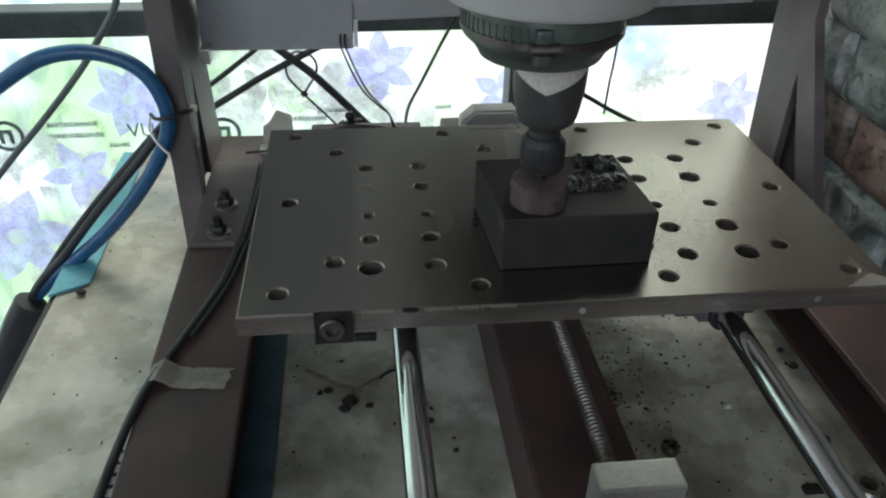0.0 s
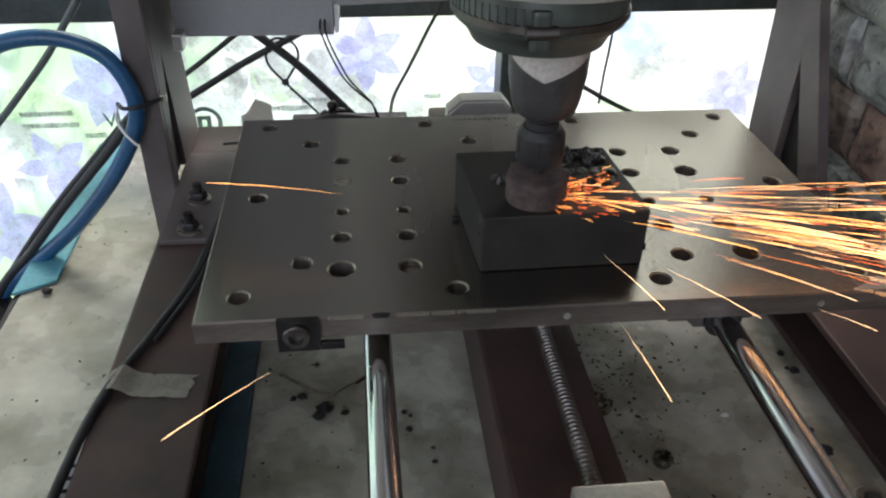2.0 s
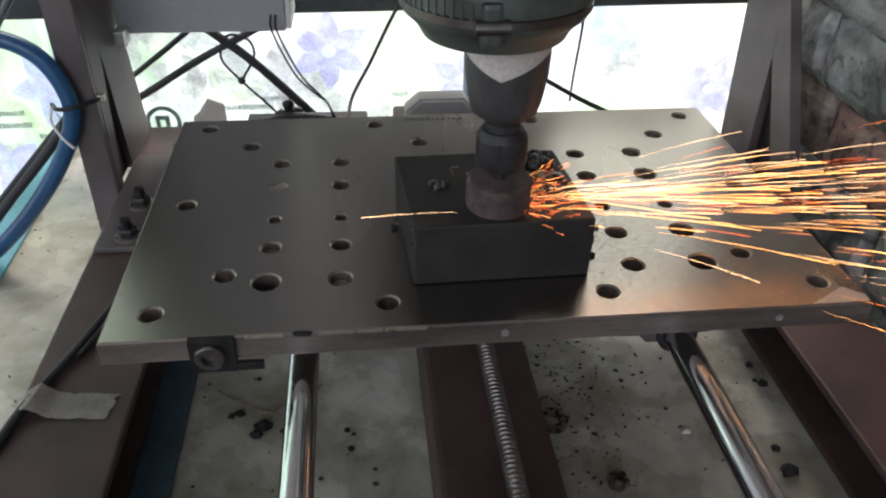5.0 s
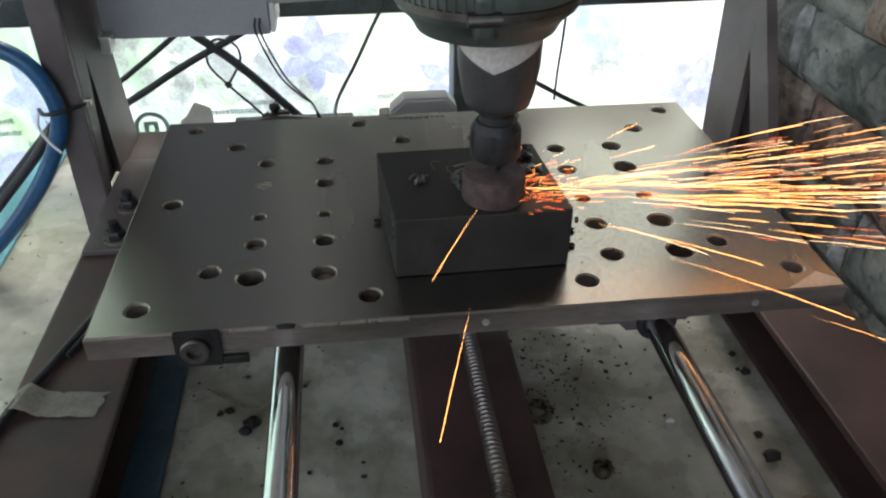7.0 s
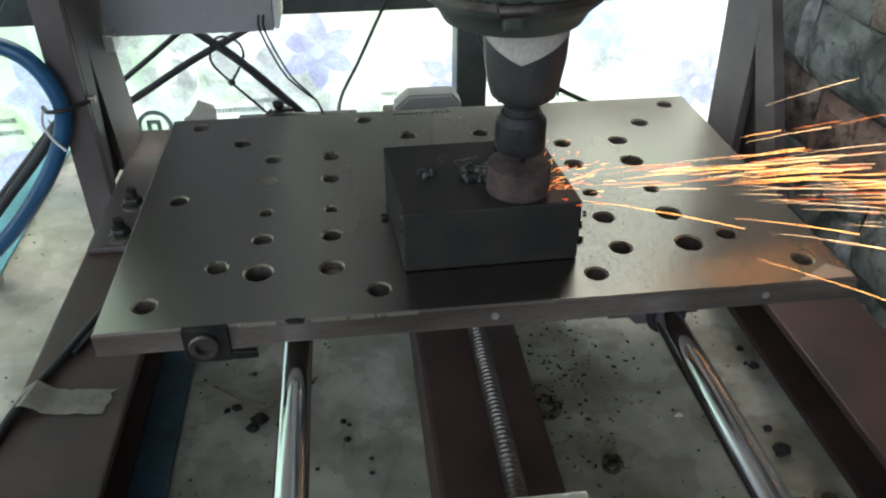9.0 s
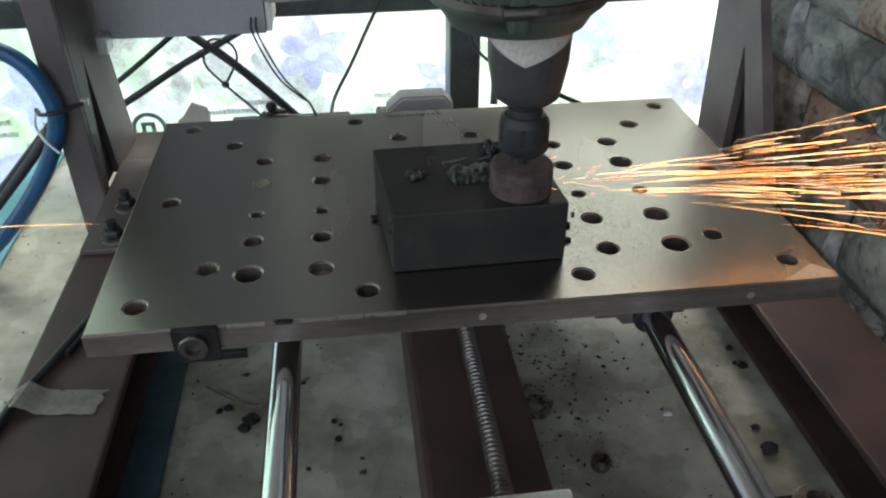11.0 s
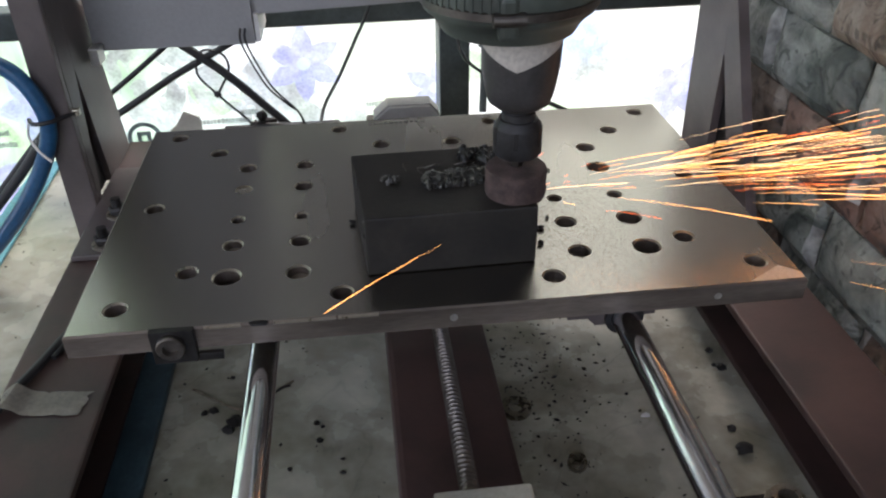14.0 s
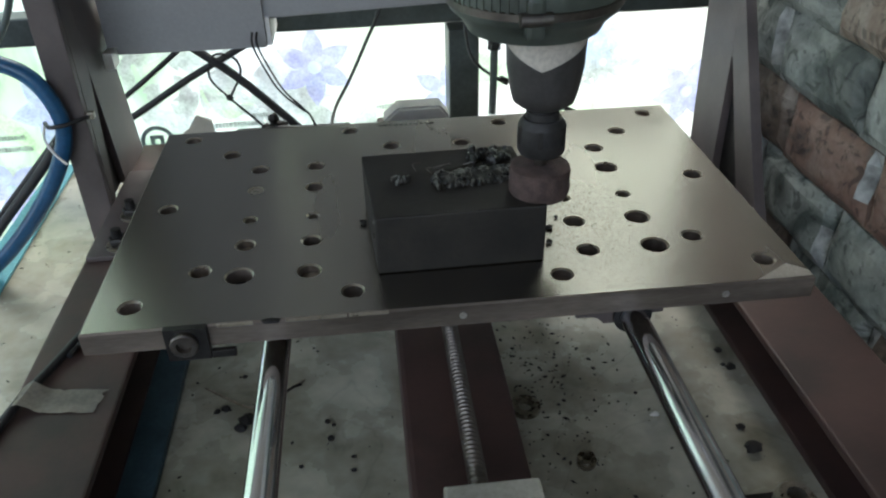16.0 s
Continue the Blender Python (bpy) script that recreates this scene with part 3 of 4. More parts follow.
side_frame(-1)
side_frame(1)
GBEAM = thing("gantry_beam", "light grey gantry cross beam with a low cover at one end", "gantry beam")
part("cross_beam", boxed(-0.118, 0.333, -0.021, 0.022, 0.001, 0.019, bevel=0.002, m=pose(0.0605, 0.343, 0.1625, 0, -2.1)), BOXM, GBEAM)
part("cover", boxed(-0.046, 0.0605, 0.318, 0.37, 0.143, 0.1655, bevel=0.0012), BOXM, GBEAM, "light grey folded sheet cover")
# above the view the cover front only darkens the bed plate's reflection
part("cover_front", boxed(-0.058, 0.0605, 0.3165, 0.3178, 0.1435, 0.52, bevel=0.0003), BOXM, GBEAM)
# unseen plate added to shape what the bed plate mirrors
part("carriage_plate", boxed(0.0615, 0.272, 0.326, 0.360, 0.1915, 0.55, bevel=0.002), REFLECTGREY, GBEAM, "unseen grey plate added to shape the bed plate's reflection")
part("cover_tab", boxed(-0.0575, -0.0505, 0.30, 0.316, 0.138, 0.150, bevel=0.0008), BRIGHT, GBEAM)
part("white_edge", boxed(0.0610, 0.0645, 0.319, 0.37, 0.144, 0.1655, bevel=0.0005), WHITE, GBEAM, "white plastic end strip")


# ---- rails, screw, bearings ----
def rail(x):
    t = thing("guide_rail", "polished chromed round guide rail on end blocks", "guide rail", group="guide rails")
    part("shaft", lathe(bmesh.new(), [(0, -0.46), (0.0060, -0.46), (0.0067, -0.459), (0.0067, 0.2395), (0, 0.2395)], seg=36, m=pose(x, 0, 0.0925, -90)), CHROME, t, smooth=True)
    for y0, y1 in ((0.222, 0.240), (-0.44, -0.408)):
        b = part("end_block", boxed(x - 0.016, x + 0.018, y0, y1, 0.046, 0.1005, bevel=0.0015), DARKSTEEL, t, "black rail end block")
        part("block_foot", boxed(x - 0.02, x + 0.022, y0 - 0.004, y1 + 0.004, 0.0003, 0.0456, bevel=0.001), MAROON, b)
        if y0 > 0:
            part("block_tail", boxed(x - 0.012, x + 0.020, 0.2445, 0.300, 0.0003, 0.076, bevel=0.0015), DARKSTEEL, b)
    if x > 0.2:
        outline = [(0.2303, 0.0922), (0.2405, 0.0920), (0.2448, 0.0875), (0.2665, 0.0875), (0.2690, 0.0920), (0.2752, 0.0922), (0.2752, 0.1076), (0.2303, 0.1076)]
        b = part("bearing", prism(bmesh.new(), outline, "y", 0.018, 0.060), COLPAINT, t, "flanged linear bearing block")
        part("seal_ring", lathe(bmesh.new(), [(0.0070, 0), (0.0098, 0), (0.0098, 0.002), (0.0070, 0.002), (0.0070, 0)], seg=28, m=pose(x, 0.0175, 0.0925, 90)), RUBBER, b)
    for y in ((0.034, 0.150) if x < 0.2 else (0.150,)):
        b = part("bearing", boxed(x - 0.019, x + 0.019, y, y + 0.045, 0.083, 0.1076, bevel=0.002), DARKSTEEL, t, "black linear bearing block")
        part("seal_ring", lathe(bmesh.new(), [(0.0070, 0), (0.0098, 0), (0.0098, 0.002), (0.0070, 0.002), (0.0070, 0)], seg=28, m=pose(x, y - 0.0005, 0.0925, 90)), RUBBER, b)
    return t


rail(0.0822)
rail(0.2588)


def thread(bm, x, z, y0, y1, r, pitch, seg=20):
    """A screw thread as one winding sheet."""
    turns = int((y1 - y0) / pitch)
    prev = None
    for k in range(turns * seg + 1):
        a, y = 2 * math.pi * k / seg, y0 + pitch * k / seg
        row = [bm.verts.new((x + rr * math.cos(a), y + dy, z + rr * math.sin(a))) for rr, dy in ((r * 0.78, 0), (r, pitch * 0.3), (r, pitch * 0.6), (r * 0.78, pitch * 0.9), (r * 0.78, pitch))]
        if prev:
            for i in range(4):
                bm.faces.new((prev[i], row[i], row[i + 1], prev[i + 1]))
        prev = row
    return bm


LEAD = thing("lead_screw", "steel ball screw in a pale metal bearing block", "lead screw")
part("threaded_shaft", thread(bmesh.new(), 0.1677, 0.0835, -0.0915, 0.29, 0.0042, 0.0025), SCREW, LEAD, smooth=True)
part("core", lathe(bmesh.new(), [(0, -0.14), (0.0032, -0.14), (0.0032, 0.29), (0, 0.29)], seg=20, m=pose(0.1677, 0, 0.0835, -90)), SCREW, LEAD, smooth=True)
bb = part("bearing_block", boxed(0.1515, 0.1875, -0.107, -0.092, 0.0462, 0.1075, bevel=0.0012), BRIGHT, LEAD, "pale machined aluminium bearing block")
part("nut_block", boxed(0.152, 0.186, 0.085, 0.125, 0.066, 0.1076, bevel=0.002), DARKSTEEL, LEAD)
MOTOR = thing("stepper_motor", "grey stepper motor with chamfered corners behind the plate", "motor")
part("motor_body", prism(bmesh.new(), [(0.146, 0.054), (0.152, 0.048), (0.190, 0.048), (0.197, 0.054), (0.197, 0.092), (0.190, 0.1005), (0.157, 0.1005), (0.146, 0.091)], "y", 0.2855, 0.301), BODY, MOTOR)
part("end_cap", prism(bmesh.new(), [(0.147, 0.055), (0.153, 0.049), (0.189, 0.049), (0.196, 0.055), (0.196, 0.091), (0.189, 0.0995), (0.158, 0.0995), (0.147, 0.090)], "y", 0.2815, 0.2852), BODY, MOTOR)
part("motor_foot", boxed(0.148, 0.195, 0.2816, 0.301, 0.0463, 0.0477), DARKSTEEL, MOTOR)


# ---- the plate ----
HOLES = []
for x in (0.0185, 0.1210, 0.2215, 0.3225):
    HOLES += [(x, 0.018, 0.0048), (x, 0.2025, 0.0045)]
HOLES += [(0.0190, 0.110, 0.0046), (0.3220, 0.110, 0.0048)]
HOLES += [(x, y, 0.0047) for x in (0.0465, 0.2960) for y in (0.0440, 0.1765)] + [(0.1475, 0.176, 0.0048), (0.1925, 0.1745, 0.0047)]
for x, rs in ((0.0660, (0.0063, 0.0046, 0.0031, 0.0040, 0.0045)), (0.1000, (0.0053, 0.0046, 0.0030, 0.0047, 0.0047)),
              (0.2395, (0.0050, 0.0050, 0.0034, 0.0048, 0.0046)), (0.2742, (0.0064, 0.0060, 0.0034, 0.0060, 0.0050))):
    HOLES += [(x, y, r) for y, r in zip((0.0378, 0.0662, 0.0920, 0.1260, 0.1532), rs)]
SHALLOW = {(0.0660, 0.1260), (0.1000, 0.1532), (0.0660, 0.0662), (0.1000, 0.0378), (0.2742, 0.1532)}


def drilled_plate():
    """The bed plate, with every hole cut through and its rim broken."""
    t = thing("bed_plate", "scratched ground-steel bed plate drilled with many holes", "bed plate")
    top, low, seg, e = 0.12, 0.1085, 22, 0.0009
    def sheet(outline, z, grow):
        bm = bmesh.new()
        loops = [[bm.verts.new((x, y, z)) for x, y in outline]]
        for x, y, r in HOLES:
            loops.append([bm.verts.new((x + (r + grow) * math.cos(2 * math.pi * k / seg), y + (r + grow) * math.sin(2 * math.pi * k / seg), z)) for k in range(seg)])
        edges = [bm.edges.new((lp[i], lp[(i + 1) % len(lp)])) for lp in loops for i in range(len(lp))]
        bmesh.ops.triangle_fill(bm, use_beauty=True, use_dissolve=False, edges=edges)
        return bm
    part("top_face", sheet([(e, e), (0.34 - e, e), (0.34 - e, 0.2155 - e), (e, 0.2155 - e)], top, 0.0010), PLATE, t)
    part("under_face", sheet([(0, 0), (0.34, 0), (0.34, 0.2155), (0, 0.2155)], low, 0.0), EDGE, t)
    bm = bmesh.new()
    rows = [[(e, e), (0.34 - e, e), (0.34 - e, 0.2155 - e), (e, 0.2155 - e)], [(0, 0), (0.34, 0), (0.34, 0.2155), (0, 0.2155)]]
    vs = [[bm.verts.new((x, y, z)) for x, y in o] for o, z in ((rows[0], top), (rows[1], top - e), (rows[1], low))]
    for a, b in zip(vs, vs[1:]):
        for k in range(4):
            bm.faces.new((a[k], a[(k + 1) % 4], b[(k + 1) % 4], b[k]))
    part("sawn_edge", bm, EDGE, t, "sawn edge with a brownish tinge")
    for x, y, r in HOLES:
        deep = low if (x, y) not in SHALLOW else top - (0.0010 if y == 0.1260 else 0.0045)
        prof = [(r, top - 0.0008), (r, deep)] + ([(0, deep)] if deep > low else [])
        part("hole_wall", lathe(bmesh.new(), prof, (x, y, 0), seg), EDGE, t)
        part("hole_rim", lathe(bmesh.new(), [(r + 0.0010, top), (r, top - 0.0008)], (x, y, 0), seg), NICKEL, t, "bright broken rim of the hole")
        if deep > low:
            part("hole_floor", lathe(bmesh.new(), [(0, deep + 0.0003), (r * 0.9, deep + 0.0003), (r * 0.9, deep + 0.0001)], (x + r * 0.06, y, 0), seg), NICKEL, t, "plugged hole")
    for x, y in ((0.0660, 0.0378), (0.0660, 0.1532), (0.1000, 0.1260), (0.2742, 0.0378), (0.2742, 0.1260)):
        part("socket_screw", lathe(bmesh.new(), [(0, 0.109), (0.0042, 0.109), (0.0042, 0.1135), (0.0022, 0.1135), (0.0022, 0.1115), (0, 0.1115)], (x, y, 0), 16), DARKSTEEL, t, "black socket screw sunk in a hole")
    sq = part("stop_plate", prism(bmesh.new(), [(0.0372, 0.104), (0.0560, 0.104), (0.0560, 0.1212), (0.0372, 0.1212)], "y", -0.0036, -0.0003), DARKSTEEL, t, "small dark square plate with a socket screw")
    part("screw_head", lathe(bmesh.new(), [(0, 0.0040), (0.0032, 0.0040), (0.0034, 0.0068), (0.0056, 0.0068), (0.0062, 0.0062), (0.0062, 0.0037), (0, 0.0037)], seg=24, m=pose(0.0458, 0, 0.1138, 90)), SCREW, sq, "round socket screw head", smooth=True)
    part("stop_tail", boxed(0.0562, 0.067, -0.0030, -0.0003, 0.1035, 0.1075, bevel=0.0005), DARKSTEEL, sq)
    # bright metal puts the tapped holes' glint into their colour
    for x in (0.171, 0.2965):
        part("tapped_hole", lathe(bmesh.new(), [(0, 0.0002), (0.0011, 0.0002), (0.0013, 0.0004), (0.0018, 0.0004), (0.0018, 0.0001)], seg=16, m=pose(x, 0, 0.1140, 90)), BRIGHT, t)
    part("edge_nick", prism(bmesh.new(), [(0.0795, 0.0006), (0.0815, -0.0007), (0.0870, -0.0007), (0.0885, 0.0006), (0.0850, 0.0016), (0.0820, 0.0015)], "z", 0.1186, 0.12008), DARKSTEEL, t, "dark nick in the front edge")
    for x0, x1 in ((0.0905, 0.1180), (0.1190, 0.1370), (0.0600, 0.0760)):
        part("worn_edge", prism(bmesh.new(), [(0.0010, 0.12005), (-0.00022, 0.1190), (-0.00022, 0.1184), (0.0004, 0.1184), (0.0012, 0.1196)], "x", x0, x1), NICKEL, t, "bright rubbed streak along the edge")
    part("worn_corner", prism(bmesh.new(), [(0.312, 0.0012), (0.339, 0.0012), (0.339, 0.006), (0.331, 0.0125)], "z", 0.12004, 0.1201), BRIGHT, t, "bright worn corner")
    rnd = random.Random(3)
    x = 0.133
    part("stamp_mark", boxed(x, x + 0.0008, 0.2075, 0.2095, 0.12005, 0.1202), CRUMB, t)
    x = 0.1405
    while x < 0.176:
        w = rnd.uniform(0.0016, 0.003)
        part("stamp_mark", boxed(x, x + w, 0.2072, 0.2090, 0.12005, 0.1202), CRUMB, t)
        x += w + 0.0013
    return t


drilled_plate()


# ---- work piece ----
def work_block():
    t = thing("steel_block", "dark mill-scaled steel block with weld spatter on top", "steel block")
    bm = boxed(0.0, 0.0820, -0.0012, 0.067, 0.1203, 0.1513, bevel=0.0010)
    bm.transform(Matrix.Translation((0.1335, 0.0305, 0)) @ Matrix(((1, -0.07, 0, 0), (0.02, 1, 0, 0), (0, 0, 1, 0), (0, 0, 0, 1))))
    part("block_body", bm, BLOCKM, t)
    rnd = random.Random(11)
    for k in range(13):
        u = k / 12
        h = 0.0026 + 0.0018 * rnd.random()
        bm = lump(bmesh.new(), (0.1675 + 0.0375 * u + rnd.uniform(-0.0012, 0.0012), 0.0625 + 0.004 * u + rnd.uniform(-0.0012, 0.0012), 0.1514), (rnd.uniform(0.0028, 0.0052), rnd.uniform(0.0062, 0.0088), h), 300 + k, 3, 0.38)
        part("bead_ripple", bm, OXIDE, t, "dark ripple of the weld bead", smooth=True)
    for k in range(17):
        u = k / 16
        part("bead_toe", lump(bmesh.new(), (0.1665 + 0.039 * u + rnd.uniform(-0.0006, 0.0006), 0.0558 + 0.004 * u + rnd.uniform(-0.0005, 0.0008), 0.1520), (rnd.uniform(0.0009, 0.0016), rnd.uniform(0.0016, 0.0034), rnd.uniform(0.0012, 0.0024)), 500 + k, 2, 0.6), SLAG, t, smooth=True)
    part("bead_toe", lump(bmesh.new(), (0.1655, 0.0605, 0.1525), (0.0024, 0.0048, 0.0026), 77, 2, 0.6), SLAG, t, "bright rounded end of the bead", smooth=True)
    for k in range(26):
        u = rnd.random()
        part("spatter_bead", lump(bmesh.new(), (0.167 + 0.038 * u, 0.0625 + 0.008 * rnd.uniform(-1, 1) + 0.004 * u, 0.1545), (rnd.uniform(0.0005, 0.0012), rnd.uniform(0.0005, 0.0012), rnd.uniform(0.0005, 0.0012)), k, 1, 0.6), OXIDE, t, smooth=True)
    for k in range(12):
        part("edge_burr", lump(bmesh.new(), (0.1333 + rnd.uniform(-0.0006, 0.0004), 0.0306 + rnd.uniform(-0.0002, 0.008), 0.122 + 0.028 * rnd.random()), (0.0005, 0.0007, rnd.uniform(0.0006, 0.0020)), 700 + k, 1, 0.7), SLAG, t)
    for k in range(30):
        x, y = rnd.uniform(0.183, 0.207), rnd.uniform(0.079, 0.095)
        q = rnd.uniform(0.0013, 0.0024)
        part("spatter_bead", lump(bmesh.new(), (x, y, 0.1516 + q * 0.5), (q, q, q * rnd.uniform(0.8, 1.3)), 90 + k, 2, 0.35), OXIDE, t, smooth=True)
    for k in range(16):
        x, y = rnd.gauss(0.1475, 0.0022), rnd.gauss(0.0655, 0.0022)
        part("spatter_bead", lump(bmesh.new(), (x, y, 0.152), (0.0012, 0.0013, rnd.uniform(0.0008, 0.0035)), 140 + k), SLAG, t, smooth=True)
    for k in range(5):
        a = rnd.uniform(0, 6.28)
        p = Vector((rnd.uniform(0.147, 0.20), rnd.uniform(0.062, 0.082), 0.153))
        part("swarf_curl", tube(bmesh.new(), [p, p + Vector((0.006 * math.cos(a), 0.004 * math.sin(a), 0.0012)), p + Vector((0.011 * math.cos(a + 0.5), 0.008 * math.sin(a + 0.5), -0.0005))], 0.0002, 5, 4), SCREW, t)
    return t


work_block()


# ---- spindle ----
TOOL_X, TOOL_Y, TOOL_V = 0.1546, 0.0470, 0.003755


def spindle():
    t = thing("spindle", "grinding spindle with pale housing, dark nose and a mounted stone", "spindle", (TOOL_X, TOOL_Y, 0.1485))
    z0 = -0.1485
    part("housing", lathe(bmesh.new(), [(0.030, 0.2592 + z0), (0.0485, 0.2600 + z0), (0.0505, 0.2625 + z0), (0.0515, 0.30 + z0), (0.0515, 0.46 + z0), (0, 0.46 + z0)], (-0.005, 0, 0), seg=56), BODY, t, "pale grey cast housing", smooth=True)
    fl = part("flange", lathe(bmesh.new(), [(0.0150, 0.2312 + z0), (0.026, 0.2312 + z0), (0.0300, 0.2325 + z0), (0.0325, 0.2370 + z0), (0.0355, 0.2400 + z0), (0.0380, 0.2420 + z0), (0.0388, 0.2450 + z0), (0.0388, 0.2545 + z0), (0.0375, 0.2588 + z0), (0.030, 0.2590 + z0)], (-0.005, 0, 0), seg=56), FLANGE, t, "dark greenish cast flange with clamp lug", smooth=True)
    for k in range(64):
        a = 2 * math.pi * k / 64
        if math.sin(a) < 0.3 and math.cos(a) < -0.25:
            part("rib", boxed(0.0386, 0.0394, -0.0008, 0.0008, 0.2460 + z0, 0.2540 + z0, m=pose(-0.005, 0, 0, 0, 0, math.degrees(a))), FLANGE, fl)
    part("band", lathe(bmesh.new(), [(0.0386, 0.2440 + z0), (0.0396, 0.2445 + z0), (0.0396, 0.2475 + z0), (0.0386, 0.2480 + z0)], (-0.005, 0, 0), seg=56), SCREW, fl, "steel clamping band", smooth=True)
    fl.location, fl.scale = (-0.0015, 0, 0), (0.96, 0.96, 1)
    # unseen slide, added also to keep the window's reflection off the bed plate
    part("z_slide", boxed(-0.055, 0.045, 0.02, 0.266, 0.285 + z0, 0.46 + z0, bevel=0.004), BOXM, t, "grey slide carrying the spindle on the gantry")
    part("clamp_lug", boxed(-0.0165, -0.0085, -0.0405, -0.0325, 0.2375 + z0, 0.2545 + z0, bevel=0.002), FLANGE, fl)
    part("clamp_screw", lathe(bmesh.new(), [(0, 0), (0.0028, 0), (0.0028, 0.013), (0, 0.013)], seg=16, m=pose(-0.019, -0.0395, 0.246 + z0, 0, 90)), SCREW, fl)
    nose = part("nose", lathe(bmesh.new(), [(0.0180, 0.2312 + z0), (0.0175, 0.215 + z0), (0.0156, 0.2035 + z0), (0.0142, 0.1985 + z0), (0.0110, 0.1960 + z0), (0.0070, 0.1955 + z0)], seg=44), NOSE, t, "dark tapered spindle nose", smooth=True)
    bm = bmesh.new()
    prev = None
    for k in range(33):
        a = math.pi * (1.0 + k / 32)
        drop = 0.2170 + 0.0115 * abs(k - 13) / 15
        row = [bm.verts.new(((r + 0.0004) * math.cos(a), (r + 0.0004) * math.sin(a), z + z0)) for r, z in ((0.0180, 0.2311), (0.0175 + (drop - 0.215) * 0.035, min(drop, 0.2305)))]
        if prev:
            bm.faces.new((prev[0], row[0], row[1], prev[1]))
        prev = row
    paper = part("paper_wrap", bm, PAPER, t, "white paper wrapped to a point")
    part("neck", lathe(bmesh.new(), [(0.0070, 0.1957 + z0), (0.0070, 0.1935 + z0), (0.0078, 0.1930 + z0), (0.0078, 0.1895 + z0), (0.0060, 0.1890 + z0)], seg=28), NUT, t, smooth=True)
    nut = part("collet_nut", lathe(bmesh.new(), [(0.0060, 0.1898 + z0), (0.0090, 0.1896 + z0), (0.0112, 0.1865 + z0), (0.0114, 0.1855 + z0), (0.0114, 0.1735 + z0), (0.0104, 0.1720 + z0), (0.0046, 0.1715 + z0)], seg=36), NUT, t, "black collet nut", smooth=True)
    for k in range(6):
        part("nut_slot", boxed(0.0109, 0.01165, -0.0012, 0.0012, 0.178 + z0, 0.1865 + z0, bevel=0.0002, m=pose(0, 0, 0, 0, 0, 60 * k + 15)), DARKSTEEL, nut)
    part("shank", lathe(bmesh.new(), [(0.0030, 0.172 + z0), (0.0030, 0.1645 + z0)], seg=16), SCREW, t, smooth=True)
    stone = part("grinding_stone", lathe(bmesh.new(), [(0, 0.1655 + z0), (0.0125, 0.1655 + z0), (0.0144, 0.1645 + z0), (0.0148, 0.1625 + z0), (0.0146, 0.1560 + z0), (0.0150, 0.1548 + z0), (0.0147, 0.1518 + z0), (0.0140, 0.1500 + z0), (0, 0.1496 + z0)], seg=40), STONE, t, "pinkish mounted grinding stone", smooth=True)
    return t, stone


SPINDLE, STONE_OB = spindle()


# ---- cables and hose ----
def cable(name, points, r, mat, label, category="cable", group="", flat=1.0, seg=10):
    return solo(name, tube(bmesh.new(), points, r, seg, 8, flat), mat, label, category, group, smooth=True)


cable("air_hose", [(-0.33, 0.235, 0.055), (-0.26, 0.236, 0.100), (-0.215, 0.236, 0.128), (-0.181, 0.236, 0.150), (-0.150, 0.236, 0.1675), (-0.117, 0.236, 0.1710), (-0.089, 0.2355, 0.1605),
                   (-0.0755, 0.235, 0.138), (-0.0755, 0.2345, 0.112), (-0.097, 0.2355, 0.073), (-0.134, 0.2355, 0.030), (-0.181, 0.235, -0.010), (-0.209, 0.234, -0.036), (-0.24, 0.23, -0.08), (-0.26, 0.22, -0.16)],
      0.0056, HOSE, "glossy blue air hose looped and tied to the gantry leg", "hose")
TIE = "black cables hanging to the floor"
cable("power_cable", [(-0.085, 0.245, 0.105), (-0.105, 0.245, 0.082), (-0.140, 0.240, 0.045), (-0.172, 0.236, 0.008), (-0.205, 0.23, -0.03), (-0.24, 0.22, -0.12)], 0.0035, RUBBER, "black power cable hanging beside the blue hose", group=TIE)
cable("power_cable", [(-0.083, 0.250, 0.110), (-0.112, 0.250, 0.080), (-0.150, 0.245, 0.040), (-0.188, 0.24, -0.006), (-0.225, 0.23, -0.06), (-0.25, 0.22, -0.14)], 0.0026, RUBBER, "black power cable hanging beside the blue hose", group=TIE)
cable("cable_sleeve", [(-0.203, 0.226, -0.028), (-0.222, 0.222, -0.06), (-0.245, 0.215, -0.12), (-0.26, 0.21, -0.20)], 0.0125, RUBBER, "black braided sleeve round the hanging cables", "cable sleeve")
cable("signal_cable", [(-0.098, 0.30, 0.225), (-0.113, 0.30, 0.185), (-0.130, 0.30, 0.160), (-0.150, 0.30, 0.134), (-0.186, 0.30, 0.095), (-0.231, 0.30, 0.049), (-0.29, 0.30, -0.02)], 0.0026, GREYCABLE, "grey-green signal cable hanging in front of the window")
ztie = thing("cable_tie", "black cable tie holding the hose to the leg", "cable tie")
part("strap", tube(bmesh.new(), [(-0.0860, 0.238, 0.124), (-0.0800, 0.2285, 0.1245), (-0.0700, 0.2295, 0.125), (-0.0610, 0.2395, 0.125), (-0.0585, 0.243, 0.1248)], 0.0015, 8, 6), RUBBER, ztie)
part("tie_head", boxed(-0.0595, -0.0548, 0.243, 0.248, 0.1228, 0.1272, bevel=0.0006), NICKEL, ztie)
part("tie_tail", tube(bmesh.new(), [(-0.0860, 0.2375, 0.124), (-0.0880, 0.234, 0.114), (-0.0830, 0.230, 0.105), (-0.0755, 0.2275, 0.097)], 0.0010, 6, 6), WHITE, ztie)

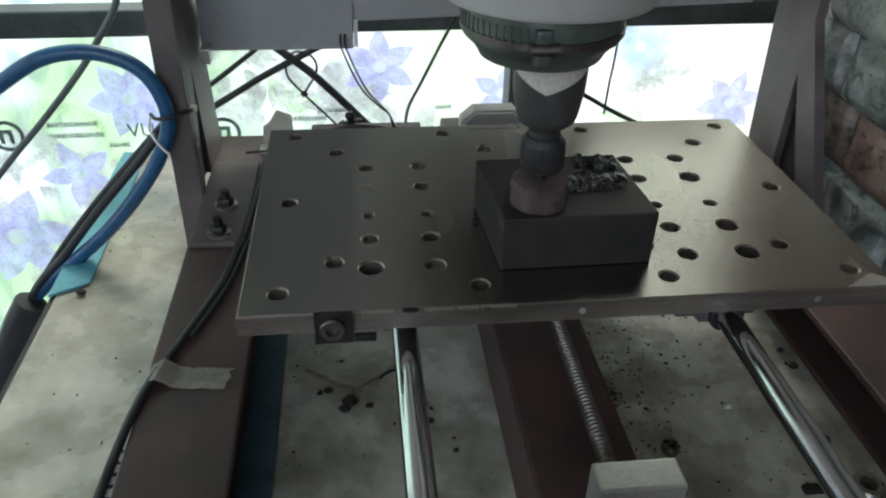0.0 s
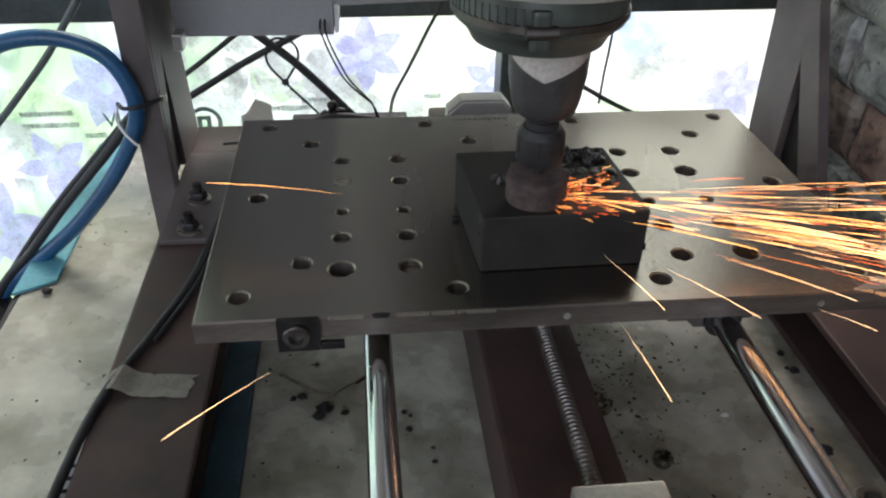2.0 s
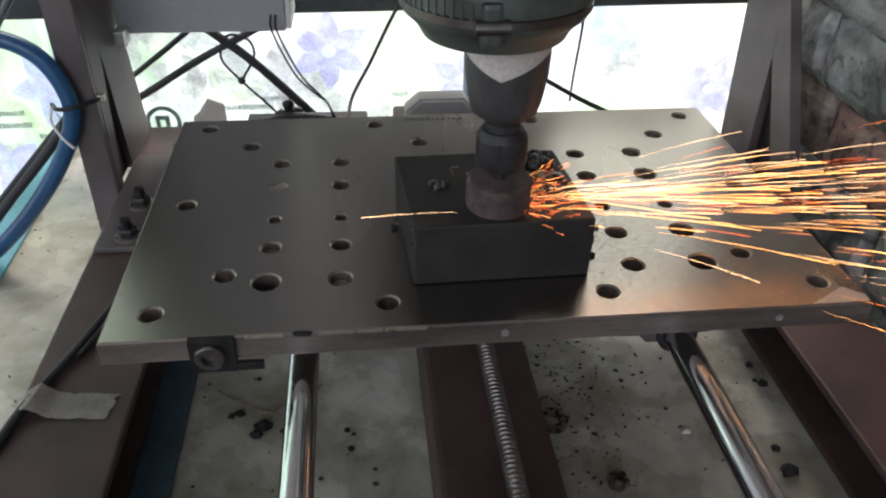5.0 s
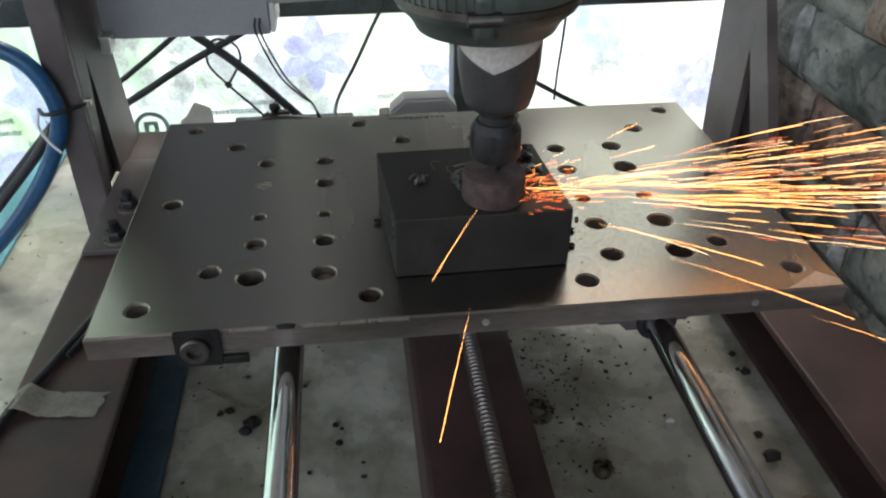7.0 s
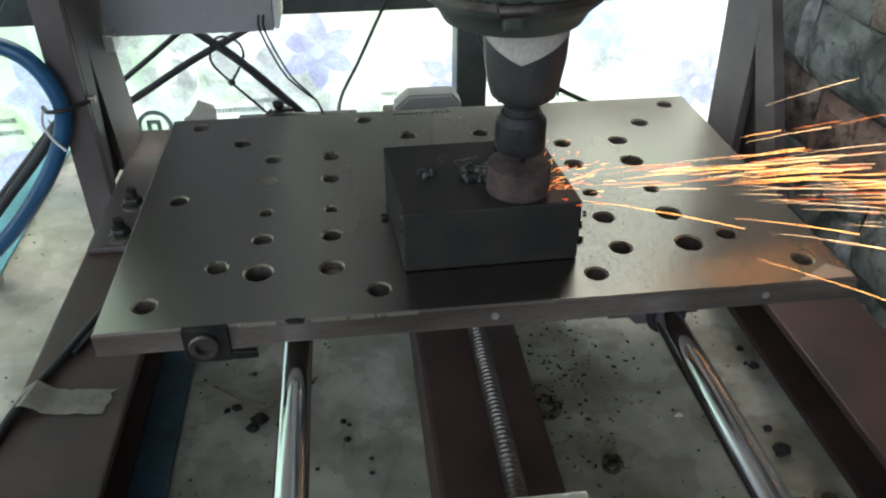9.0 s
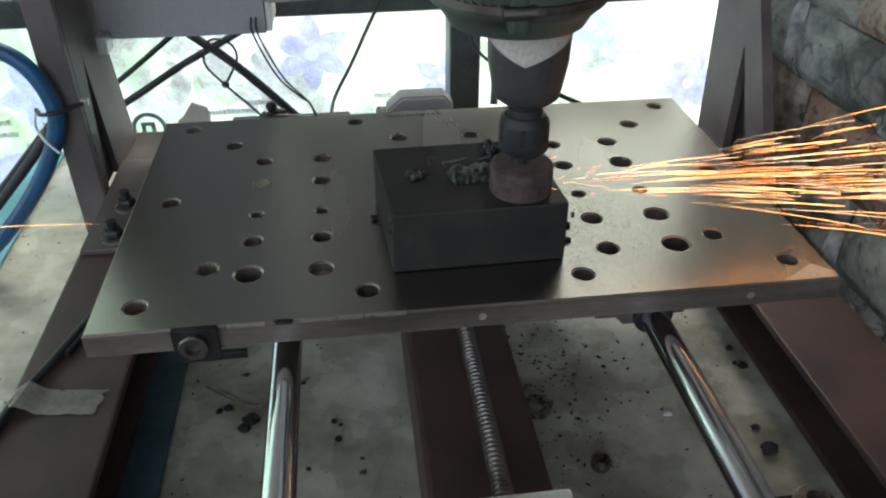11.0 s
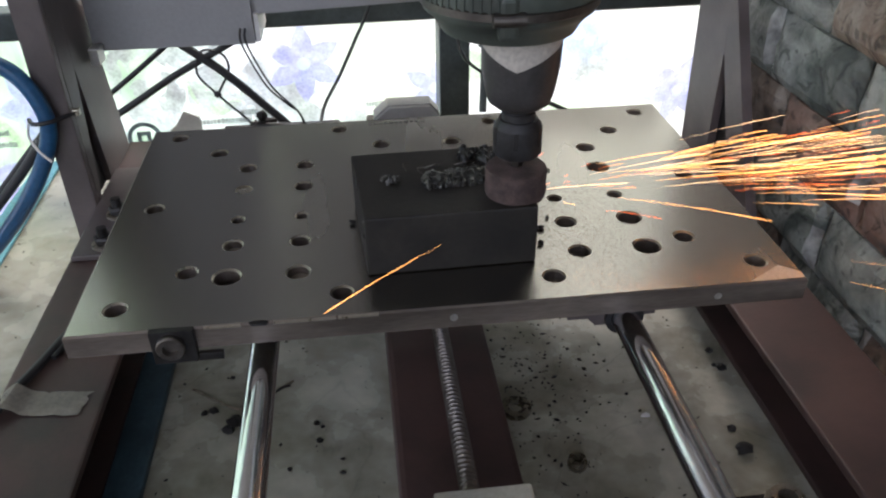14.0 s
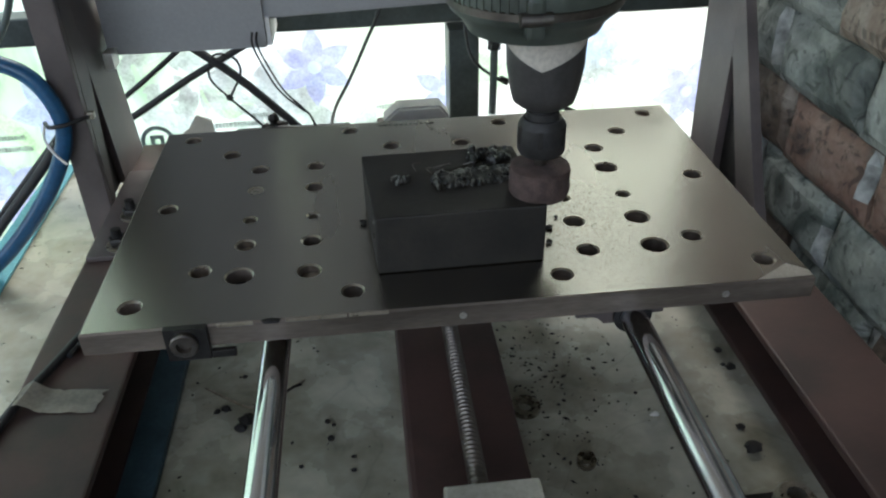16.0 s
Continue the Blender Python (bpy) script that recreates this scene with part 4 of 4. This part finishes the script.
FL = "floor of cables behind the plate"
cable("drag_cable", [(-0.13, 0.388, 0.037), (-0.075, 0.388, 0.064), (-0.0205, 0.388, 0.096), (0.024, 0.388, 0.119), (0.050, 0.388, 0.134)], 0.0031, RUBBER, "thick black cable crossing in front of the window", group=FL)
cable("drag_cable", [(0.10, 0.375, 0.018), (0.062, 0.386, 0.055), (0.0243, 0.387, 0.0945), (-0.005, 0.388, 0.119), (-0.028, 0.388, 0.138)], 0.0038, RUBBER, "thick black cable crossing in front of the window", group=FL)
cable("drag_cable", [(-0.12, 0.388, 0.054), (-0.074, 0.388, 0.085), (-0.029, 0.388, 0.118), (-0.008, 0.388, 0.135)], 0.0023, RUBBER, "black cable crossing in front of the window", group=FL)
cable("thin_wire", [(0.045, 0.380, 0.045), (0.033, 0.384, 0.057), (0.013, 0.386, 0.078), (-0.001, 0.386, 0.098), (0.006, 0.386, 0.117), (0.022, 0.386, 0.114), (0.026, 0.386, 0.100), (0.014, 0.386, 0.079)], 0.0011, RUBBER, "thin black wire in a tied loop")
solo("wire_knot", lump(bmesh.new(), (0.0135, 0.385, 0.0785), (0.0032, 0.003, 0.0032), 3, 2, 0.3), RUBBER, "small black knot on a thin wire", "knot", smooth=True)
for dx in (0.0, 0.0035):
    cable("thin_wire", [(0.0505 + dx, 0.318, 0.156), (0.0516 + dx, 0.307, 0.146), (0.0650 + dx, 0.305, 0.115), (0.0800 + dx * 0.6, 0.305, 0.098), (0.0885, 0.304, 0.090), (0.0925 + dx, 0.309, 0.0675)], 0.0008, RUBBER, "thin black wire hanging from the cover")
cable("thin_wire", [(0.160, 0.37, 0.185), (0.148, 0.37, 0.150), (0.137, 0.37, 0.128), (0.121, 0.365, 0.098), (0.106, 0.345, 0.078), (0.1015, 0.314, 0.0672)], 0.0015, RUBBER, "black wire drooping from the gantry beam")
cable("thin_wire", [(0.306, 0.388, 0.150), (0.304, 0.388, 0.107), (0.302, 0.388, 0.080), (0.300, 0.385, 0.052)], 0.0011, RUBBER, "thin black wire drooping behind the plate")
cable("power_cable", [(0.255, 0.388, 0.082), (0.272, 0.388, 0.074), (0.290, 0.388, 0.064), (0.312, 0.386, 0.052), (0.34, 0.38, 0.04)], 0.0022, RUBBER, "black cable lying behind the plate")
cable("power_cable", [(0.222, 0.395, 0.150), (0.224, 0.390, 0.125), (0.228, 0.388, 0.105), (0.239, 0.388, 0.091), (0.262, 0.388, 0.075)], 0.0014, RUBBER, "black cable curling beside the window post")
COIL = thing("coiled_cable", "grey cable with a coiled sleeve beside the window post", "cable")
part("cable_run", tube(bmesh.new(), [(0.2495, 0.388, 0.150), (0.2495, 0.388, 0.110), (0.2490, 0.388, 0.075), (0.247, 0.38, 0.050)], 0.0036, 10, 8), GREYCABLE, COIL, smooth=True)
part("coil", tube(bmesh.new(), [(0.2495 + 0.0052 * math.cos(k * 1.05), 0.388 + 0.0052 * math.sin(k * 1.05), 0.108 + 0.0004 * k) for k in range(60)], 0.0011, 6, 0), RUBBER, COIL, smooth=True)
cable("power_cable", [(0.02, 0.335, 0.058), (0.04, 0.33, 0.066), (0.06, 0.33, 0.070), (0.10, 0.33, 0.064), (0.118, 0.33, 0.055)], 0.0030, RUBBER, "black cable lying behind the plate")
GLAND = thing("cable_gland", "dark connector cluster behind the plate", "connector")
for k, (x, z, q) in enumerate(((0.054, 0.066, 0.0085), (0.060, 0.071, 0.0060), (0.055, 0.077, 0.0048), (0.048, 0.068, 0.0050))):
    part("gland_body", lump(bmesh.new(), (x, 0.335, z), (q, q * 0.8, q), 31 + k, 2, 0.5), DARKSTEEL, GLAND, smooth=True)
part("gland_base", boxed(0.02, 0.118, 0.318, 0.355, 0.0005, 0.062, bevel=0.002), DARKSTEEL, GLAND)
TERMINAL = thing("terminal_block", "flat grey terminal block taking thin wires behind the plate", "terminal block")
part("terminal_body", boxed(0.0860, 0.1220, 0.302, 0.318, 0.0005, 0.0668, bevel=0.001), COLPAINT, TERMINAL)
for x in (0.0905, 0.0975, 0.1045, 0.1115):
    part("clamp", boxed(x, x + 0.004, 0.3045, 0.312, 0.0669, 0.0682, bevel=0.0003), NICKEL, TERMINAL)
card = bmesh.new()
prism(card, [(-0.022, 0.052), (0.006, 0.052), (0.004, 0.078), (-0.008, 0.083), (-0.016, 0.071), (-0.021, 0.068)], "y", 0.338, 0.3395)
solo("white_card", card, CARD, "torn white plastic card standing behind the plate", "card")
solo("white_offcut", boxed(-0.024, 0.004, 0.318, 0.336, 0.0505, 0.0525, bevel=0.0005), CARD, "white plastic offcut on the channel", "offcut")
cable("thin_wire", [(-0.034, 0.312, 0.056), (-0.02, 0.312, 0.0570), (-0.004, 0.310, 0.0585), (0.010, 0.308, 0.0575)], 0.0012, RUBBER, "thin black wire lying across the channel")
FLAT = thing("flat_cable", "flat black cable taped along the channel", "cable")
part("run", tube(bmesh.new(), [(-0.018, 0.300, 0.0535), (-0.0185, 0.262, 0.0535), (-0.022, 0.205, 0.0530), (-0.025, 0.172, 0.0530), (-0.031, 0.124, 0.0530), (-0.0455, 0.072, 0.0530),
                               (-0.0595, 0.026, 0.0530), (-0.0665, -0.019, 0.0490), (-0.071, -0.075, 0.042), (-0.075, -0.20, 0.03), (-0.078, -0.40, 0.02)], 0.0025, 10, 8), RUBBER, FLAT, smooth=True)
part("run", tube(bmesh.new(), [(-0.0130, 0.290, 0.0530), (-0.0125, 0.255, 0.0530), (-0.0165, 0.205, 0.0528), (-0.0200, 0.170, 0.0528), (-0.0270, 0.122, 0.0528), (-0.0415, 0.071, 0.0528)], 0.0016, 8, 8), RUBBER, FLAT, smooth=True)
MARK = thing("cable_marker", "white printed marker strip beside the channel", "cable marker")
part("strip", prism(bmesh.new(), [(-0.0665, 0.006), (-0.0632, 0.008), (-0.0640, -0.080), (-0.0680, -0.080)], "z", 0.0440, 0.0448), WHITE, MARK)
for k in range(9):
    y = -0.010 - 0.0075 * k
    part("print_bar", boxed(-0.0668, -0.0640, y - 0.0012, y + 0.0012, 0.04485, 0.0450), RUBBER, MARK)


def tape():
    """Wrinkled masking tape over the cable."""
    bm = bmesh.new()
    nx, ny = 18, 6
    g = [[bm.verts.new((-0.0625 + 0.045 * i / nx + 0.003 * j / ny + (0.0035 * noise.noise(Vector((j * 0.9, 3, 1))) if i == nx else 0.0), 0.031 + 0.017 * j / ny - 0.005 * i / nx + (0.0016 * noise.noise(Vector((i * 0.5, j, 7))) if j in (0, ny) else 0) + (0.0 if i < nx else 0.0),
                        0.0506 + 0.0060 * math.exp(-((i / nx - 0.16) / 0.13) ** 2) + 0.0012 * abs(noise.noise(Vector((i * 0.45, j * 0.5, 2)))))) for j in range(ny + 1)] for i in range(nx + 1)]
    for i in range(nx):
        for j in range(ny):
            bm.faces.new((g[i][j], g[i + 1][j], g[i + 1][j + 1], g[i][j + 1]))
    bmesh.ops.solidify(bm, geom=bm.faces[:], thickness=0.0002)
    return solo("masking_tape", bm, TAPE, "crumpled beige masking tape holding a cable", "tape", smooth=True)


tape()


# ---- loose bits on the bench ----
solo("bent_wire", tube(bmesh.new(), [(0.021, 0.093, 0.0015), (0.034, 0.083, 0.0015), (0.047, 0.0735, 0.0015), (0.0535, 0.0722, 0.0015), (0.060, 0.0775, 0.0015), (0.082, 0.093, 0.0015)], 0.0008, 6, 5), WIREM, "bent thin wire lying on the bench", "wire", smooth=True)
solo("washer", ring((0.2145, 0.0515, 0.0002), 0.0092, 0.0040, 0.0026), ZINC, "plain steel washer lying on the bench", "washer")
solo("loose_nut", lathe(bmesh.new(), [(0.0028, 0.0002), (0.0052, 0.0002), (0.0055, 0.001), (0.0055, 0.0045), (0.0050, 0.0056), (0.0030, 0.0056), (0.0028, 0.0002)], (0.2395, 0.0050, 0), 24), ZINC, "small round steel nut lying on the bench", "nut", smooth=True)
BUSH = thing("brass_bush", "round brass bush lying beside the channel", "bush")
part("bush_ring", lathe(bmesh.new(), [(0.0045, 0.0003), (0.0105, 0.0003), (0.0105, 0.012), (0.0085, 0.0145), (0.0050, 0.0145), (0.0045, 0.0003)], (0.335, -0.040, 0), 28), NICKEL, BUSH, smooth=True)
part("bush_plate", boxed(0.305, 0.345, -0.034, -0.0285, 0.0003, 0.0035, bevel=0.0004), DARKSTEEL, BUSH)
# the screw's glint is painted as white colour
solo("small_screw", lump(bmesh.new(), (0.2885, 0.0355, 0.0022), (0.0032, 0.0018, 0.0020), 8, 1, 0.5), WHITE, "tiny screw lying on the bench, white for its glint", "screw")
solo("swarf_chip", tube(bmesh.new(), [(0.069, 0.082, 0.001), (0.075, 0.087, 0.0016), (0.080, 0.0895, 0.001)], 0.0008, 6, 3), CRUMB, "thin dark sliver of swarf on the bench", "swarf")
SW = random.Random(21)
# some lumps near the right channel stand in for dark stains
for x, y, s in ((0.050, 0.060, 0.0060), (0.0465, 0.0545, 0.0045), (0.036, 0.072, 0.0035), (0.062, 0.057, 0.0030), (-0.149, 0.193, 0.0048), (0.350, 0.070, 0.0038), (0.3465, 0.0735, 0.0020), (0.349, 0.087, 0.0030), (0.334, 0.003, 0.0058), (0.031, 0.071, 0.0028), (0.099, 0.041, 0.0026), (0.097, 0.055, 0.0024), (0.083, 0.022, 0.0017), (0.112, 0.016, 0.0019), (0.044, 0.101, 0.0020),
                (0.1005, 0.052, 0.0016), (0.112, 0.026, 0.0015), (0.3345, 0.020, 0.003), (-0.060, 0.33, 0.002)):
    solo("swarf_lump", lump(bmesh.new(), (x, y, s * 0.55), (s * 0.80, s * 0.66, s * 0.5), x * 40, 2, 0.6), CRUMB, "dark lump of swarf on the bench", "swarf", "swarf lumps", smooth=True)
verts, faces = [], []


def crumb(x, y, z, s):
    a, n = SW.uniform(0, 6.28), len(verts)
    lx, ly, h = s * SW.uniform(0.5, 1.6), s * SW.uniform(0.4, 0.9), s * SW.uniform(0.4, 0.9)
    for dx, dy, dz in ((-lx, 0, 0), (0, -ly, 0), (lx, 0, 0), (0, ly, 0), (0, 0, h)):
        verts.append((x + dx * math.cos(a) - dy * math.sin(a), y + dx * math.sin(a) + dy * math.cos(a), z + dz))
    faces.extend((n + i, n + (i + 1) % 4, n + 4) for i in range(4))


for k in range(640):
    region = SW.random()
    if region < 0.40:
        x, y = 0.205 + abs(SW.gauss(0, 0.040)), SW.gauss(0.08, 0.05)
    elif region < 0.62:
        x, y = SW.uniform(0.20, 0.34), SW.uniform(-0.06, 0.2)
    elif region < 0.82:
        x, y = SW.uniform(0.012, 0.138), SW.uniform(-0.08, 0.2)
    else:
        x, y = SW.uniform(-0.165, -0.07), SW.uniform(-0.1, 0.40)
    if 0.139 < x < 0.198:
        continue
    crumb(x, y, 0.0001, SW.choice((0.0004, 0.0006, 0.0008, 0.0010, 0.0016) if x > 0.2 else (0.0004, 0.0005, 0.0007, 0.0012)))
for k in range(150):
    x, y = 0.222 + abs(SW.gauss(0, 0.035)), SW.gauss(0.055, 0.03)
    if y > 0.004 and all((x - hx) ** 2 + (y - hy) ** 2 > (hr + 0.002) ** 2 for hx, hy, hr in HOLES):
        crumb(x, y, 0.12005, SW.choice((0.0002, 0.0003, 0.0003, 0.0005)))
me = bpy.data.meshes.new("swarf")
me.from_pydata(verts, [], faces)
me.materials.append(CRUMB)
tagged(new("swarf", me), "fine dark iron swarf strewn about", "swarf", kind="stuff")
verts, faces = [], []
for k in range(13000):
    x, y = 0.2165 + abs(SW.gauss(0, 0.050)), SW.gauss(0.055, 0.040)
    if 0.003 < y < 0.21 and x < 0.337 and all((x - hx) ** 2 + (y - hy) ** 2 > (hr + 0.0012) ** 2 for hx, hy, hr in HOLES):
        crumb(x, y, 0.12003, SW.choice((0.00012, 0.00016, 0.0002, 0.00026)))
me = bpy.data.meshes.new("grinding_dust")
me.from_pydata(verts, [], faces)
me.materials.append(DUST)
tagged(new("grinding_dust", me), "fine brownish grinding dust on the bed plate", "dust", kind="stuff")
for x, y, s in ((0.2245, 0.060, 0.0022), (0.2215, 0.046, 0.0020), (0.2235, 0.069, 0.0014), (0.2305, 0.0705, 0.0012), (0.127, 0.079, 0.0022)):
    solo("swarf_lump", lump(bmesh.new(), (x, y, 0.1202 + s * 0.5), (s, s * 0.8, s * 0.7), x * 70, 1, 0.8), CRUMB, "dark crumb of swarf on the bed plate", "swarf", "swarf lumps")


# ---- stone-look side wall ----
# printed stone-look facing, built here as relief blocks
EAST = tagged(new("wall_east", finish("wall_east", boxed(WALL_X + 0.012, WALL_X + 0.23, -1.75, 0.3345, -0.8, 1.7), MORTAR)), "wall faced with imitation split stone in brown and grey", kind="structure")


def stone_mesh(kind, seed):
    """One split facing stone, 0.102 x 0.0468 m, with a low uneven face and thin joints."""
    rnd = random.Random(seed)
    bm = bmesh.new()
    nx, nz = 12, 6
    w, h = 0.1022, 0.0470
    slope, ridge = rnd.uniform(-0.5, 0.5), rnd.uniform(0.25, 0.75)
    def deep(u, v):
        edge = min(u * 2.2, (1 - u) * 2.2, v, 1 - v)
        return 0.0055 * min(1, edge * 5) + 0.002 * slope * (v - 0.5) + 0.0025 * (1 - abs(u - ridge)) + 0.0030 * noise.noise(Vector((u * 3.2 + seed * 7, v * 1.8, seed)))
    def shift(i, j):
        return 0.0016 * noise.noise(Vector((seed * 1.3, j * 0.7, i * 0.4)))
    g = [[bm.verts.new((-deep(i / nx, j / nz), w * i / nx + shift(i, j) * 2, h * j / nz + (0 if j in (0, nz) else shift(j, i)))) for j in range(nz + 1)] for i in range(nx + 1)]
    back = [[bm.verts.new((0.012, w * i / nx, h * j / nz)) for j in (0, nz)] for i in (0, nx)]
    for i in range(nx):
        for j in range(nz):
            bm.faces.new((g[i][j], g[i][j + 1], g[i + 1][j + 1], g[i + 1][j]))
    def side(run, a, b):
        bm.faces.new(run + [b, a])
    side([g[i][0] for i in range(nx + 1)], back[0][0], back[1][0])
    side([g[i][nz] for i in range(nx, -1, -1)], back[1][1], back[0][1])
    side([g[0][j] for j in range(nz, -1, -1)], back[0][1], back[0][0])
    side([g[nx][j] for j in range(nz + 1)], back[1][0], back[1][1])
    me = finish("stone", bm, BRICKS[kind])
    me.materials.append(STONEEDGE)
    low, high = rnd.choice(((0, 4), (1, 6), (2, 6), (0, 6)))
    for f in me.polygons:
        if f.index < nx * nz and f.index // nz == (0 if seed % 2 else nx - 1) and low <= f.index % nz < high:
            f.material_index = 1
    return me


STONES = [stone_mesh(k % 3, k + 1) for k in range(15)]
MIX = random.Random(8)
for row in range(-2, 8):
    z = 0.0378 + 0.0478 * row
    foot = {0: 0.116, 1: 0.091, 2: 0.118, 3: 0.165}.get(row, 0.06 + MIX.random() * 0.1)
    for col in range(-8, 3):
        y = foot + 0.1030 * col
        if y > 0.262 or y < -0.72:
            continue
        near = {(0, 0): 0, (0, -1): 0, (1, 0): 2, (1, 1): 1, (1, -1): 2, (2, 0): 0, (2, 1): 0, (2, -1): 0, (3, 0): 0, (3, -1): 1, (4, 0): 1}.get((row, col))
        pick = MIX.choice([k for k in range(15) if near is None or k % 3 == near])
        ob = new("stone", STONES[pick])
        ob.parent = EAST
        ob.matrix_local = pose(WALL_X + 0.004, y, z)


# ---- what moves ----
def tool_x(t):
    return TOOL_X + TOOL_V * t


SPARK = random.Random(77)


def streak(length, r, mat):
    """A spark's trail: thin at its tail, thickest behind its head."""
    shape = ((-0.5, 0.10), (-0.25, 0.45), (0.1, 0.8), (0.38, 1.0), (0.46, 0.8), (0.5, 0.15))
    bend = 0.015 * length
    bm = tube(bmesh.new(), [(length * u, 0, -bend * (2 * u) ** 2) for u, _ in shape], r, 5, 0)
    for v in bm.verts:
        u = v.co.x / length
        k = next((b for a, b in shape if abs(a - u) < 0.05), 1.0)
        mid = -bend * (2 * u) ** 2
        v.co.y, v.co.z = v.co.y * k, mid + (v.co.z - mid) * k
    return finish("spark", bm, mat)


STREAKS = [streak(L, r, HOT[m]) for L, r, m in ((0.016, 0.00005, 1), (0.024, 0.00005, 3), (0.032, 0.00006, 0), (0.042, 0.00008, 0), (0.058, 0.00011, 0), (0.062, 0.00005, 3), (0.028, 0.00005, 2), (0.010, 0.00007, 2),
                                                (0.050, 0.00006, 3), (0.036, 0.00005, 1), (0.022, 0.00011, 0))]
LONG = [streak(L, r, HOT[m]) for L, r, m in ((0.058, 0.00006, 1), (0.070, 0.00008, 0), (0.045, 0.00006, 3))]
BITS = [streak(L, r, HOT[m]) for L, r, m in ((0.003, 0.00006, 1), (0.005, 0.00005, 2), (0.007, 0.00005, 1), (0.003, 0.00006, 2), (0.006, 0.00005, 0))]
START, STOP = 1.74, 15.9


def busy(t, short, stray):
    """Share of the sparks in flight: a thick shower at first, a thinner one as the stone leaves the bead."""
    if stray:
        return 0.2 if 8.0 < t < 13.0 else 0.45
    if short:
        return 1.0 if t < 7.6 else 0.6 if t < 10.0 else 0.12
    return 0.75 if t < 7.6 else 0.40 if t < 9.6 else 0.52 if t < 14.9 else 0.36 if t < 15.15 else 0.10


def aim(t):
    """The shower's heading: towards the front at first, then level, rising at last."""
    ways = ((0.0, -0.36, 0.02), (2.2, -0.30, 0.02), (3.2, -0.13, 0.03), (5.0, -0.08, 0.04), (9.5, -0.07, 0.03), (12.5, -0.10, 0.04), (14.2, -0.02, 0.10), (16.0, 0.05, 0.16))
    for p, q in zip(ways, ways[1:]):
        if t <= q[0]:
            u = (t - p[0]) / (q[0] - p[0])
            return p[1] + (q[1] - p[1]) * u, p[2] + (q[2] - p[2]) * u
    return ways[-1][1:]


def flight(ob, long_way, stray, short=False):
    """One spark's throws: out of the steel under the stone, along its ray, and again from the steel."""
    def rest(t):
        return pose(0.1735, 0.064, 0.137)
    rows, t = [(0.0, rest(0)), (START - 0.04, rest(0))], START + SPARK.uniform(0, 0.25)
    while t < STOP - 0.45:
        if SPARK.random() > busy(t, short, stray):
            rows += [(t, rest(t)), (t + 0.3, rest(t + 0.3))]
            t += 0.34
            continue
        d = SPARK.uniform(0.20, 0.36)
        x = tool_x(t) + 0.012
        if stray:
            a, e = SPARK.choice((SPARK.uniform(-1.0, -0.5), SPARK.uniform(-0.9, -0.4), SPARK.uniform(-0.7, -0.3), SPARK.uniform(-2.4, -1.2), SPARK.uniform(2.9, 3.4))), SPARK.uniform(-0.02, 0.10)
        elif short:
            a, e = SPARK.gauss(aim(t)[0] + 0.10, 0.40), SPARK.uniform(0.03, 0.22)
        else:
            head, lift = aim(t)
            a, e = SPARK.gauss(head, 0.15 if t < 7.6 else 0.10), SPARK.gauss(lift, 0.05 if t < 14.0 else 0.09)
        way = Vector((math.cos(a) * math.cos(e), math.sin(a) * math.cos(e), math.sin(e)))
        start = Vector((x - 0.009, 0.047 + SPARK.uniform(-0.010, 0.012), 0.1526)) + way * (ob.dimensions.x * 0.5 + (0.0 if short else SPARK.uniform(0.0, 0.09) if t < 7.6 else SPARK.uniform(0.025, 0.11)))
        reach = long_way * SPARK.uniform(0.6, 1.0)
        if way.x > 0.1:
            reach = min(reach, (WALL_X - 0.04 - start.x) / way.x)
        turn = way.to_track_quat("X", "Z").to_matrix().to_4x4()
        for k in (0.0, 0.12, 0.5, 0.9, 1.0):
            drop = Vector((0, 0, -(0.0012 if short else 0.010) * k * k))
            rows.append((round((t + d * k) * FPS) / FPS, Matrix.Translation(start + way * reach * k + drop) @ turn))
        t = rows[-1][0] + 1.0 / FPS
        rows.append((t, Matrix.Translation(start) @ turn))
        t += 1.0 / FPS
    rows += [(t + 0.02, rest(t)), (16.0, rest(16))]
    seen, out = set(), []
    for tt, m in rows:
        if frame(tt) not in seen:
            seen.add(frame(tt))
            out.append((tt, m))
    walk(ob, out)


def motions():
    walk(SPINDLE, [(t, pose(tool_x(t), TOOL_Y, 0.1485)) for t in (0.0, 4.0, 8.0, 12.0, 16.0)])
    walk(STONE_OB, [(k / 15, pose(0, 0, 0, 0, 0, (80 * k) % 360)) for k in range(241)])
    for k in range(400):
        ob = new("spark", STREAKS[k % 11])
        tagged(ob, "glowing orange streak of hot iron thrown by the stone", "spark", "grinding sparks")
        short = k % 3 == 0
        if short:
            ob.data = BITS[k % 5]
        stray = k % 3 and k % 56 in (5, 19, 33)
        if stray:
            ob.data = LONG[k % 3]
        flight(ob, 0.045 if short else 0.17 if stray else 0.24, stray, short)


motions()
